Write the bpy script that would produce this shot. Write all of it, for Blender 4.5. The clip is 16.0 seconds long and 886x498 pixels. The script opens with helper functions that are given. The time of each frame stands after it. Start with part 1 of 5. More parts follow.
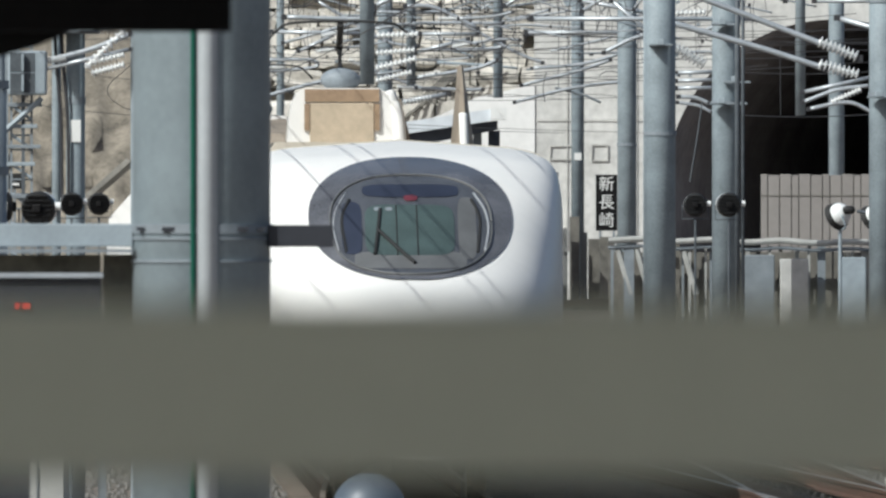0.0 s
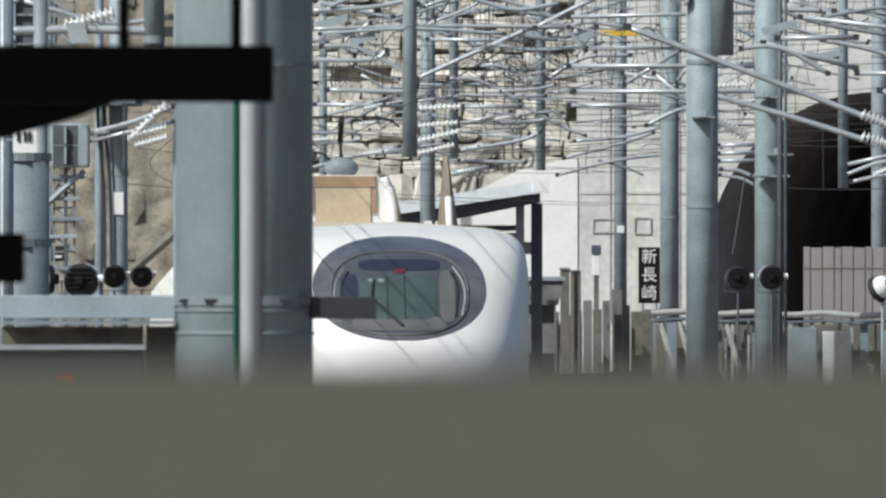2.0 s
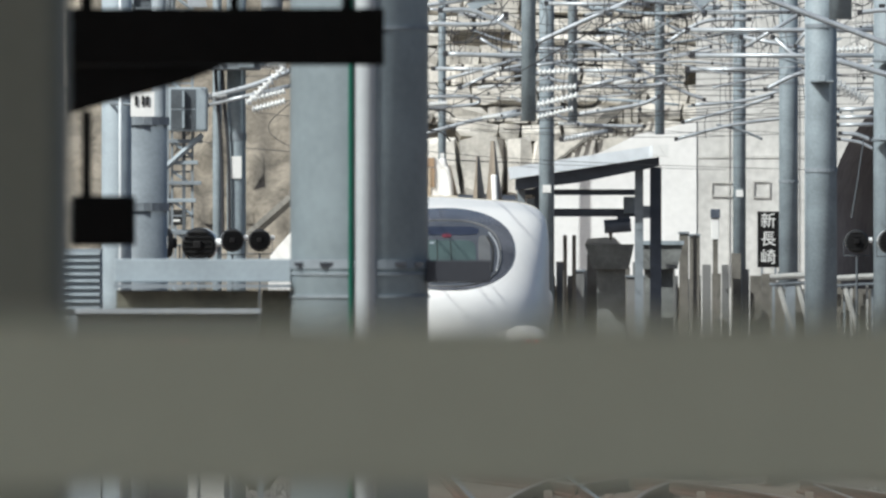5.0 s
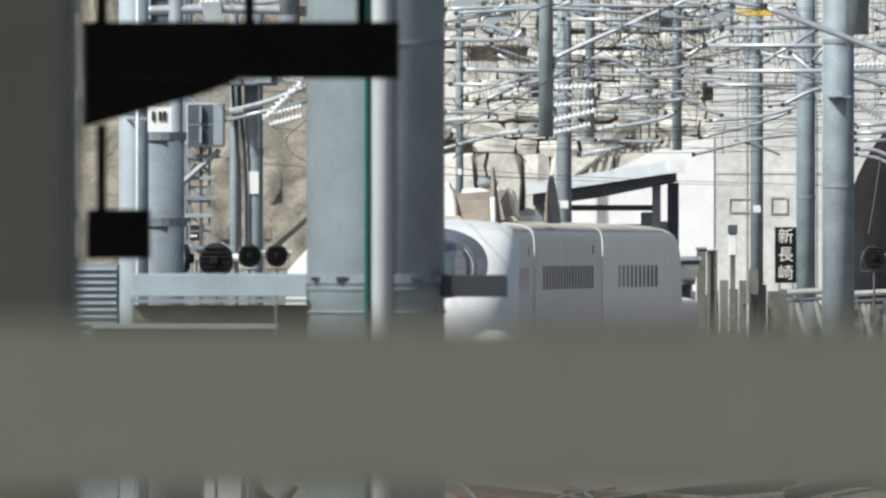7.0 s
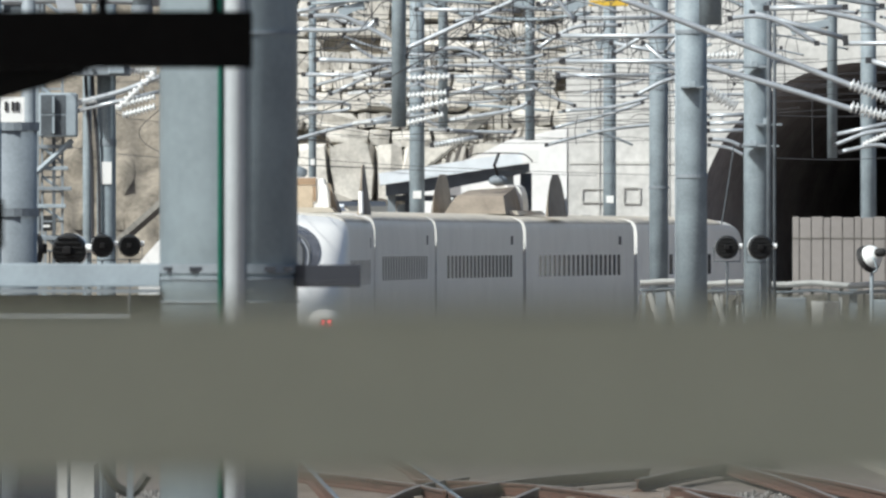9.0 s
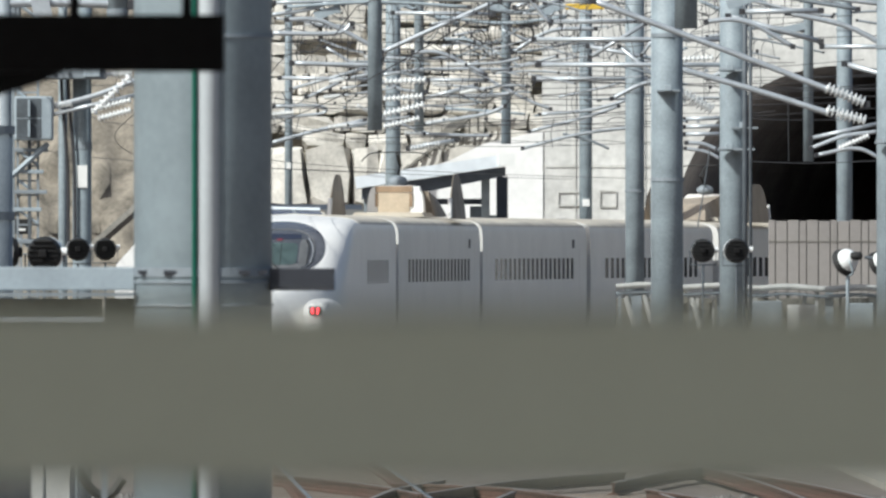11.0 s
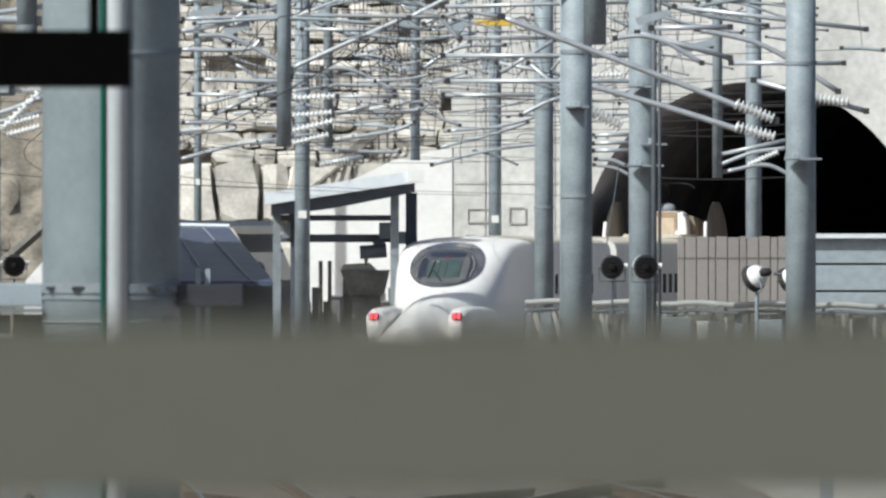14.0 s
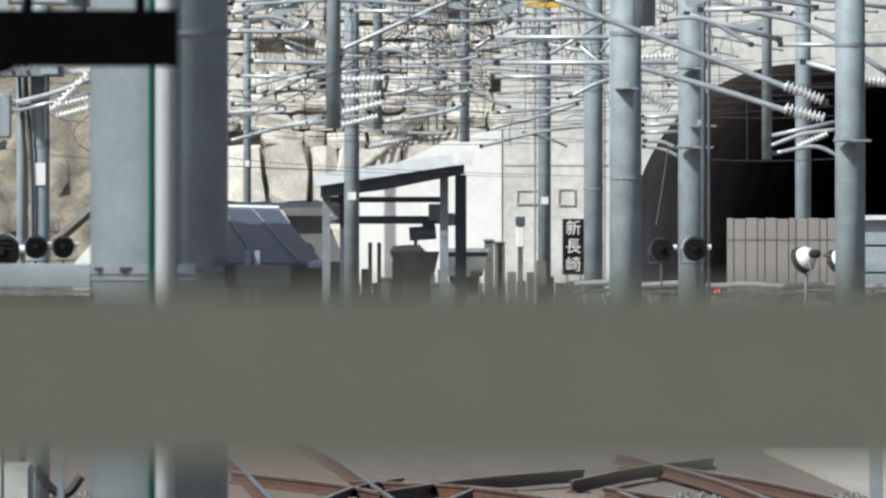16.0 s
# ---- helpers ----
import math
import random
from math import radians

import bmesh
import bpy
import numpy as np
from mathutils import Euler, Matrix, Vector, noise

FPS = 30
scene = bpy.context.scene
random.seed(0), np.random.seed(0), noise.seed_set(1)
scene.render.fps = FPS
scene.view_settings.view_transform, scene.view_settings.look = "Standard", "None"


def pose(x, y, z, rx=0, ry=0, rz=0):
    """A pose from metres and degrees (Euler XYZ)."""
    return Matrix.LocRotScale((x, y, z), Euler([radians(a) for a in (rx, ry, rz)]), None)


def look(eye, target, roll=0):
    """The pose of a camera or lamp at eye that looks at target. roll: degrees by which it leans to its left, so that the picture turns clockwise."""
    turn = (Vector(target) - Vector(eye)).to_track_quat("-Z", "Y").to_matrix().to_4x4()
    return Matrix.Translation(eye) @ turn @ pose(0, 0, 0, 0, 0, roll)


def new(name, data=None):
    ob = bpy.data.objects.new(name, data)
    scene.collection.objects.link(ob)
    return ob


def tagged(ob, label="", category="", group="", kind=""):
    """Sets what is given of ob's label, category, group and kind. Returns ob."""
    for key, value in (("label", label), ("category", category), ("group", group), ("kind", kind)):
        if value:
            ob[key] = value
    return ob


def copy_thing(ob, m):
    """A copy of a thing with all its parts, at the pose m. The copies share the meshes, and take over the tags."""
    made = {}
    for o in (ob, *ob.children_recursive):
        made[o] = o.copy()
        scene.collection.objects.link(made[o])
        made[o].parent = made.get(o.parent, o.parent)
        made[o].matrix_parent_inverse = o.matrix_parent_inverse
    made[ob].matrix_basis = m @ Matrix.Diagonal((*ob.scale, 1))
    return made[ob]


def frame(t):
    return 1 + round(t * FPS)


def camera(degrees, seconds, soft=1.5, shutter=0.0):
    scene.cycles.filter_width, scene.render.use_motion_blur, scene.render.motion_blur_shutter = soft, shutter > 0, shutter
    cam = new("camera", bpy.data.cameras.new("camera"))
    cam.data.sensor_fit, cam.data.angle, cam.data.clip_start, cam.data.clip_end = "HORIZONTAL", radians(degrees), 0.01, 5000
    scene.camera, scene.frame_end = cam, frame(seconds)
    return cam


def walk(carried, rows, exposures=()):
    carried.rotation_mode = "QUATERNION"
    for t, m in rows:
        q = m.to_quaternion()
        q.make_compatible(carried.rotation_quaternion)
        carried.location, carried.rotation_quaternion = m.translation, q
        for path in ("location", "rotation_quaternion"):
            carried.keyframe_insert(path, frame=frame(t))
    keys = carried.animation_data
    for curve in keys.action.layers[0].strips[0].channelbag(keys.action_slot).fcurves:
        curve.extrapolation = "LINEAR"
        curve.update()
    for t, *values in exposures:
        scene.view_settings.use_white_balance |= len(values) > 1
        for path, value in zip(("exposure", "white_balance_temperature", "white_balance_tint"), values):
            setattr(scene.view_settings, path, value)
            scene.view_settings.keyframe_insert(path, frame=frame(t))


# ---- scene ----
# A long lens on the platform end looks along +y over the station throat to a tunnel.
F = 26430.0            # arc units per radian for the sighting grid used below
EYE_Z = 3.0
cam = camera(3.398, 16.0, soft=2.5)
cam.data.dof.use_dof = True
cam.data.dof.focus_distance = 300.0
cam.data.dof.aperture_fstop = 47.0

# seconds, swing right, swing down, eye shift right (mm), eye shift up (mm)
SHAKE = (
    (0.0, -219.5, -118.5, -12.5, 5.6), (0.5, -167, -115, -12.5, 6.2), (1.0, -136, -84, -17, 4.8), (1.5, -128, -20, -16, 3.1),
    (2.0, -144, 10, -12.5, 2.5), (2.5, 53, 59, -13.5, 1.9), (3.0, 85, 23.5, -11, 0.7), (3.5, -60, -11, -11.5, 0.8),
    (4.0, -17, 9.5, -4.5, -0.5), (4.5, 0, 0, 0, 0), (5.0, 66.5, -53.5, 1, 0.4), (5.2, 102, -51.5, 2, 0),
    (7.3, 97, -25, 5, -3.1), (7.5, 97, -34, 5, -3.1), (8.0, 69, -22, 3.5, -4.8), (8.5, -87, -13, 4.5, -4),
    (9.0, -163, -43, 4.5, -4.5), (9.5, -172, -69.5, 9, -4), (9.7, -178, -70, 9.5, -4), (11.8, -222, -21, 11.5, -4.4), (12.0, -228, -41, 11.5, -4.4),
    (12.5, -254, -112, 13.5, -4.7), (13.0, -311, -99.5, 11.5, -5.4), (13.5, -349, -37, 11, -6.4), (14.0, -366, -8, 14.5, -5.2),
    (14.5, -357, -34, 17, -4.7), (15.0, -291, -53, 16, -5), (15.5, -284, -48, 18, -7.3), (16.0, -278.5, -40.5, 19.5, -9))


def eye_pose(sx, sy, dx, dz):
    eye = (dx / 1000, 0, EYE_Z + dz / 1000)
    return look(eye, (-sx * 430 / F, 430, EYE_Z + (34 + sy) * 430 / F))


walk(cam, [(t, eye_pose(*r)) for t, *r in SHAKE], exposures=(
    (0.0, -0.12, 6125, 4), (2.0, -0.19, 6125, 4), (3.5, -0.12, 6125, 4), (4.5, -0.05, 6125, 4), (5.0, -0.01, 6125, 4), (7.5, 0.1, 6125, 4), (8.0, 0.11, 6125, 4), (9.5, 0.14, 6125, 4),
    (12.0, 0.08, 6125, 4), (12.5, 0.17, 6125, 4), (13.2, 0.17, 6125, 4), (14.0, 0.01, 6125, 4), (16.0, 0.06, 6125, 4)))

# ---- light ----
SUN_EL, SUN_AZ = radians(42), radians(49)      # azimuth from -y towards -x
world = bpy.data.worlds.new("sky")
scene.world = world
world.use_nodes = True
wn = world.node_tree.nodes
sky = wn.new("ShaderNodeTexSky")
sky.sky_type, sky.sun_disc = "NISHITA", False
sky.dust_density, sky.air_density = 3.5, 0.8
sky.sun_elevation, sky.sun_rotation = SUN_EL, radians(180) + SUN_AZ
world.node_tree.links.new(sky.outputs[0], wn["Background"].inputs[0])
wn["Background"].inputs[1].default_value = 0.095
sun = new("sun", bpy.data.lights.new("sun", "SUN"))
sun.data.energy, sun.data.angle, sun.data.color = 4.75, radians(0.5), (1.0, 0.97, 0.92)
to_sun = Vector((-math.sin(SUN_AZ) * math.cos(SUN_EL), -math.cos(SUN_AZ) * math.cos(SUN_EL), math.sin(SUN_EL)))
sun.matrix_world = look((0, 0, 60), Vector((0, 0, 60)) - to_sun)
scene.view_settings.exposure = 0.0

# ---- materials ----


def mat(name, color, rough=0.6, metal=0.0, var=0.15, scale=3.0, fine=40.0, bump=0.0, tint=None, island=0.0):
    """Painted or mineral surface: two scales of mottling, fine bump, random tone per object."""
    m = bpy.data.materials.new(name)
    m.use_nodes = True
    nt = m.node_tree
    N, L = nt.nodes.new, nt.links.new
    b = nt.nodes["Principled BSDF"]
    geo = N("ShaderNodeNewGeometry")
    n1, n2 = N("ShaderNodeTexNoise"), N("ShaderNodeTexNoise")
    for n, sc in ((n1, scale), (n2, fine)):
        n.inputs["Scale"].default_value = sc
        n.inputs["Detail"].default_value = 5
        L(geo.outputs["Position"], n.inputs["Vector"])
    mul = N("ShaderNodeMath")
    mul.operation = "MULTIPLY_ADD"
    L(n1.outputs["Fac"], mul.inputs[0])
    mul.inputs[1].default_value = 0.65
    fin = N("ShaderNodeMath")
    fin.operation = "MULTIPLY"
    L(n2.outputs["Fac"], fin.inputs[0])
    fin.inputs[1].default_value = 0.35
    L(fin.outputs[0], mul.inputs[2])
    ramp = N("ShaderNodeValToRGB")
    c = Vector(color)
    d = Vector(tint) if tint else c * (1 - var * 2.2)
    ramp.color_ramp.elements[0].position, ramp.color_ramp.elements[1].position = 0.32, 0.66
    ramp.color_ramp.elements[0].color = (*d, 1)
    ramp.color_ramp.elements[1].color = (*(c * (1 + var * 0.5)), 1)
    L(mul.outputs[0], ramp.inputs[0])
    out = ramp.outputs[0]
    if island:
        info = N("ShaderNodeObjectInfo")
        hsv = N("ShaderNodeHueSaturation")
        mr = N("ShaderNodeMapRange")
        mr.inputs[3].default_value, mr.inputs[4].default_value = 1 - island, 1 + island
        L(info.outputs["Random"], mr.inputs[0])
        L(mr.outputs[0], hsv.inputs["Value"])
        L(out, hsv.inputs["Color"])
        out = hsv.outputs[0]
    L(out, b.inputs["Base Color"])
    b.inputs["Roughness"].default_value, b.inputs["Metallic"].default_value = rough, metal
    if bump:
        bp = N("ShaderNodeBump")
        bp.inputs["Strength"].default_value, bp.inputs["Distance"].default_value = 0.6, bump
        L(mul.outputs[0], bp.inputs["Height"])
        L(bp.outputs[0], b.inputs["Normal"])
    return m


def glow(name, color, power):
    m = mat(name, color, 0.3, var=0.0)
    b = m.node_tree.nodes["Principled BSDF"]
    b.inputs["Emission Color"].default_value, b.inputs["Emission Strength"].default_value = (*color, 1), power
    return m


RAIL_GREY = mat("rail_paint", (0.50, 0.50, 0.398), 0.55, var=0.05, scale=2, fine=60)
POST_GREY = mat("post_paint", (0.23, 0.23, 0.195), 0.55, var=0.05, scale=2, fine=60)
BLACK = mat("black_paint", (0.011, 0.0105, 0.011), 0.7, var=0.2)
BLACK.node_tree.nodes["Principled BSDF"].inputs["Specular IOR Level"].default_value = 0.15
GALV = mat("galvanised_steel", (0.32, 0.37, 0.405), 0.65, 0.0, var=0.10, scale=5, fine=60, bump=0.002)
GALV_D = mat("weathered_galvanised_steel", (0.23, 0.26, 0.285), 0.6, 0.0, var=0.14, scale=3, fine=30, bump=0.002)
MAST_M = mat("dull_galvanised_mast", (0.265, 0.312, 0.34), 0.6, 0.0, var=0.16, scale=2.2, fine=22, bump=0.002)
GALV_L = mat("bright_galvanised_tube", (0.47, 0.50, 0.53), 0.34, 0.3, var=0.12, scale=4, fine=25)
POLE_M = mat("pole_paint", (0.255, 0.302, 0.325), 0.5, 0.1, var=0.10, scale=5, fine=35, bump=0.001)
PIPE_M = mat("pale_conduit", (0.52, 0.55, 0.57), 0.4, 0.1, var=0.06)
GREEN = mat("green_cable", (0.01, 0.12, 0.08), 0.4, var=0.1)
DARKGREY = mat("dark_grey_plate", (0.03, 0.032, 0.04), 0.5, var=0.1)
# dusty train white, darkened further to put the coaches' side shade into the colour
COACH_W = mat("dusty_shaded_coach_paint", (0.71, 0.695, 0.66), 0.4, var=0.05, scale=0.8, fine=8)
TRAIN_W = mat("white_train_paint", (0.82, 0.805, 0.775), 0.36, var=0.03, scale=0.8, fine=8)
TRAIN_ROOF = mat("dusty_roof_paint", (0.56, 0.51, 0.43), 0.6, var=0.12, scale=0.7, fine=6)
BEIGE = mat("dusty_beige_cover", (0.55, 0.45, 0.33), 0.6, var=0.12, scale=2, fine=15)
SHIELD = mat("brown_grey_shield_paint", (0.31, 0.26, 0.205), 0.65, var=0.15, scale=1.5, fine=12)
BROWN = mat("brown_dust_stain", (0.36, 0.25, 0.16), 0.7, var=0.15, scale=2, fine=15)
TGLASS = mat("dark_glass", (0.035, 0.042, 0.055), 0.05, var=0.1)
SIDEGLASS = mat("grey_window_glass", (0.11, 0.11, 0.105), 0.12, var=0.15)
CABGLASS = mat("smoky_cab_glass", (0.085, 0.09, 0.102), 0.06, var=0.15, scale=2)
INNER_NAVY = mat("navy_cab_panel", (0.028, 0.034, 0.055), 0.4, var=0.1)
INNER_GREY = mat("grey_cab_panel", (0.125, 0.128, 0.13), 0.5, var=0.15)
CANOPY = mat("pale_canopy_paint", (0.62, 0.61, 0.58), 0.6, var=0.06)
GRIT = mat("pale_grit", (0.40, 0.375, 0.33), 0.95, var=0.15, scale=1.5, fine=14)
DOME = mat("blue_grey_enamel", (0.09, 0.115, 0.15), 0.45, var=0.1)
DARKSTEEL = mat("dark_weathered_steel", (0.10, 0.115, 0.13), 0.6, var=0.2)
PANE = mat("murky_pane", (0.17, 0.165, 0.13), 0.3, var=0.3, scale=9, fine=40)
SURROUND = mat("blue_black_surround", (0.135, 0.136, 0.148), 0.12, var=0.3, scale=1.6)
SURROUND.node_tree.nodes["Principled BSDF"].inputs["IOR"].default_value = 1.8
PALE_HIGHLIGHT = mat("pale_glass_highlight", (0.30, 0.31, 0.33), 0.3, var=0.1)
CAB = mat("teal_cab_interior", (0.062, 0.092, 0.09), 0.5, var=0.2, scale=2)
RUBBER = mat("black_rubber", (0.015, 0.015, 0.015), 0.7, var=0.1)
TAIL_RED = glow("red_tail_lamp", (1.0, 0.03, 0.05), 6.0)
CAB_RED = glow("red_cab_indicator", (0.13, 0.03, 0.04), 0.08)
LED_RED = glow("red_led", (0.6, 0.03, 0.02), 0.5)
CONCRETE = mat("pale_concrete", (0.68, 0.67, 0.64), 0.85, var=0.16, scale=0.5, fine=4, bump=0.01, island=0.06)
WHITEWALL = mat("white_wall", (0.86, 0.85, 0.83), 0.8, var=0.06, scale=0.6, fine=5)
TUNNEL_M = mat("sooty_tunnel_lining", (0.36, 0.345, 0.35), 0.95, var=0.2, scale=0.4, fine=3)
TUNNEL_M.node_tree.nodes["Principled BSDF"].inputs["Specular IOR Level"].default_value = 0.2
BLOCK = mat("beige_concrete_block", (0.635, 0.605, 0.55), 0.9, var=0.2, scale=1.3, fine=8, bump=0.03, island=0.16)
ROCK = mat("dark_rock_and_soil", (0.42, 0.38, 0.31), 0.95, var=0.35, scale=0.8, fine=5, bump=0.05)
BALLAST = mat("ballast", (0.195, 0.163, 0.14), 0.95, var=0.3, scale=2.5, fine=18, bump=0.04)
RUST = mat("rusty_rail_side", (0.115, 0.055, 0.036), 0.85, var=0.3, scale=4, fine=30)
WORNTOP = mat("worn_rail_head", (0.36, 0.32, 0.28), 0.4, 0.4, var=0.3, scale=3)
RAILTOP = mat("polished_rail_head", (0.55, 0.53, 0.50), 0.25, 0.9, var=0.1)
SLEEPER = mat("sleeper_concrete", (0.22, 0.18, 0.15), 0.9, var=0.2)
CERAMIC = mat("white_insulator", (0.78, 0.79, 0.78), 0.2, var=0.05)
PANEL = mat("grey_screen_panel", (0.27, 0.25, 0.235), 0.7, var=0.06, scale=1, fine=8, island=0.05)
NAVY = mat("navy_roof_sheet", (0.07, 0.088, 0.14), 0.5, var=0.15, scale=1)
ROOF_W = mat("pale_blue_roof_sheet", (0.70, 0.74, 0.78), 0.4, var=0.06)
STEEL_D = mat("dark_blue_steel", (0.085, 0.10, 0.13), 0.5, var=0.15)
YELLOW = mat("yellow_paint", (0.75, 0.50, 0.06), 0.5, var=0.1)
WHITE = mat("white_paint", (0.8, 0.8, 0.78), 0.5, var=0.04)
JOINT = mat("stained_wall_joint", (0.58, 0.57, 0.54), 0.9, var=0.2, scale=1.2)
SKIP = mat("grey_green_skip_paint", (0.21, 0.218, 0.21), 0.7, var=0.2, scale=2, fine=12)
GABLE = mat("grey_gable_sheet", (0.20, 0.20, 0.195), 0.7, var=0.1, scale=1)
WIRE = mat("dark_wire", (0.05, 0.05, 0.055), 0.6, 0.3, var=0.1)
POSTS_D = mat("brown_grey_post", (0.17, 0.16, 0.14), 0.8, var=0.2)
FENCE_L = mat("weathered_pale_fence", (0.42, 0.42, 0.40), 0.7, var=0.15)

# ---- building helpers ----


def spot(x, y, d):
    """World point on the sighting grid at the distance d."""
    return Vector(((x - 784) * d / F, d, EYE_Z + (475 - y) * d / F))


def part(name, bm, material, parent=None, label="", smooth=False):
    me = bpy.data.meshes.new(name)
    bm.normal_update()
    bm.to_mesh(me)
    bm.free()
    if smooth:
        for p in me.polygons:
            p.use_smooth = True
    me.materials.append(material)
    ob = new(name, me)
    ob.parent = parent
    if label:
        ob["label"] = label
    return ob


def thing(name, label, category, group="", kind="", at=(0, 0, 0), rz=0):
    ob = new(name)
    ob.empty_display_size = 0.2
    ob.matrix_basis = pose(*at, 0, 0, rz)
    return tagged(ob, label, category, group, kind)


def box(bm, c, size, rot=None, bevel=0.0):
    m = Matrix.LocRotScale(Vector(c), Euler(rot) if rot else None, Vector(size))
    r = bmesh.ops.create_cube(bm, size=1, matrix=m)
    if bevel:
        es = list({e for v in r["verts"] for e in v.link_edges})
        bmesh.ops.bevel(bm, geom=es, offset=bevel, segments=2, affect="EDGES", profile=0.5)
    return bm


def boxes(*items, bevel=0.0):
    bm = bmesh.new()
    for c, size in items:
        box(bm, c, size, None, bevel)
    return bm


def cyl(bm, a, b, r, r2=None, seg=16):
    a, b = Vector(a), Vector(b)
    q = (b - a).to_track_quat("Z", "Y")
    m = Matrix.LocRotScale((a + b) / 2, q, None)
    bmesh.ops.create_cone(bm, cap_ends=True, segments=seg, radius1=r, radius2=r if r2 is None else r2, depth=(b - a).length, matrix=m)
    return bm


def rod(a, b, r, r2=None, seg=16):
    return cyl(bmesh.new(), a, b, r, r2, seg)


def tube(bm, pts, r, seg=6):
    """A round tube along a bent line."""
    pts = [Vector(p) for p in pts]
    rings = []
    for i, p in enumerate(pts):
        d = (pts[min(i + 1, len(pts) - 1)] - pts[max(i - 1, 0)]).normalized()
        up = Vector((0, 0, 1)) if abs(d.z) < 0.9 else Vector((0, 1, 0))
        u = d.cross(up).normalized()
        v = u.cross(d)
        rings.append([bm.verts.new(p + (u * math.cos(k * 2 * math.pi / seg) + v * math.sin(k * 2 * math.pi / seg)) * r) for k in range(seg)])
    for A, B in zip(rings, rings[1:]):
        for k in range(seg):
            bm.faces.new((A[k], A[(k + 1) % seg], B[(k + 1) % seg], B[k]))
    bm.faces.new(rings[0][::-1])
    bm.faces.new(rings[-1])
    return bm


def bend(pts, n=5):
    """A smooth line through a few points (Catmull-Rom)."""
    pts = [Vector(p) for p in pts]
    P = [pts[0] * 2 - pts[1], *pts, pts[-1] * 2 - pts[-2]]
    out = []
    for i in range(1, len(P) - 2):
        a, b, c, d = P[i - 1:i + 3]
        for k in range(n):
            t = k / n
            out.append(0.5 * (2 * b + (c - a) * t + (2 * a - 5 * b + 4 * c - d) * t * t + (3 * b - a - 3 * c + d) * t ** 3))
    return out + [pts[-1]]


def prism(bm, outline, a, b):
    """Flat outline (list of 2D points in x, z) extruded from y = a to y = b."""
    lo = [bm.verts.new((x, a, z)) for x, z in outline]
    hi = [bm.verts.new((x, b, z)) for x, z in outline]
    bm.faces.new(lo)
    bm.faces.new(hi[::-1])
    n = len(lo)
    for k in range(n):
        bm.faces.new((lo[(k + 1) % n], lo[k], hi[k], hi[(k + 1) % n]))
    return bm


def flat(pts, d, depth=0.1):
    """Upright plate with a polygon outline on the sighting grid, depth metres thick."""
    q = [spot(x, y, d) for x, y in pts]
    bm = prism(bmesh.new(), [(p.x, p.z) for p in q], d, d + depth)
    bmesh.ops.recalc_face_normals(bm, faces=bm.faces)
    return bm


def slab(x0, y0, x1, y1, d, depth=0.1, bevel=0.0):
    a, b = spot(x0, y0, d), spot(x1, y1, d)
    return boxes((((a.x + b.x) / 2, d + depth / 2, (a.z + b.z) / 2), (abs(b.x - a.x), depth, abs(a.z - b.z))), bevel=bevel)


def to_ground(x0, y0, x1, d, depth=0.1, bevel=0.0):
    a, b = spot(x0, y0, d), spot(x1, y0, d)
    return boxes((((a.x + b.x) / 2, d + depth / 2, (a.z - 0.36) / 2), (b.x - a.x, depth, a.z + 0.36)), bevel=bevel)


# ---- ground and tracks ----
def track_x(d):
    """Lateral place of the departing track's centre line."""
    if d < 215:
        return 0.98 - 0.0171 * (d - 160.5)
    if d < 257:
        return 0.048 - 0.0233 * (d - 215)
    if d < 336:
        u = (d - 257) / 79
        a, b = -0.931, -1.77
        return a * (1 + 2 * u) * (1 - u) ** 2 + b * u * u * (3 - 2 * u) - 0.0233 * 79 * u * (1 - u) ** 2
    if d < 476:
        return -1.77 + ((d - 336) / 35.9) ** 2
    return 13.438 + 0.2172 * (d - 476)


PORTAL = 476.0


def rise(d):
    """Slight climb of the track before the tunnel."""
    u = min(1, max(0, (d - 330) / 45))
    return 0.15 * u * u * (3 - 2 * u)



def ground():
    bm = bmesh.new()
    for x0, x1, y0, y1 in ((-600, 600, -100, PORTAL + 8), (-600, 600, PORTAL + 8, 2500)):
        nx, ny = (2, 60) if y0 < 0 else (2, 4)
        g = [[bm.verts.new((x0 + (x1 - x0) * i / nx, y0 + (y1 - y0) * j / ny, -0.35)) for i in range(nx + 1)] for j in range(ny + 1)]
        for j in range(ny):
            for i in range(nx):
                bm.faces.new((g[j][i], g[j][i + 1], g[j + 1][i + 1], g[j + 1][i]))
    tagged(part("ground", bm, BALLAST), "dusty brown-grey ballast of the station throat", "ground", kind="structure")


RAIL_DROP = -0.12
RAIL_FOOT = ((-0.07, -0.17), (0.07, -0.17), (0.07, -0.15), (0.012, -0.13), (0.012, -0.045), (0.034, -0.035), (0.034, -0.004), (-0.034, -0.004), (-0.034, -0.035), (-0.012, -0.045), (-0.012, -0.13), (-0.07, -0.15))
RAIL_CROWN = ((-0.03, -0.004), (0.03, -0.004), (0.028, 0.0), (-0.028, 0.0))


def rail_run(line, prof):
    """Rail profile swept along a line on the ground, upright all the way."""
    bm, rings = bmesh.new(), []
    for i, p in enumerate(line):
        t = (line[min(i + 1, len(line) - 1)] - line[max(i - 1, 0)]).normalized()
        n = Vector((t.y, -t.x, 0))
        rings.append([bm.verts.new(p + n * x + Vector((0, 0, z))) for x, z in prof])
    for A, B in zip(rings, rings[1:]):
        for k in range(len(prof)):
            bm.faces.new((A[k], A[(k + 1) % len(prof)], B[(k + 1) % len(prof)], B[k]))
    bm.faces.new(rings[0]), bm.faces.new(rings[-1][::-1])
    bmesh.ops.recalc_face_normals(bm, faces=bm.faces)
    return bm


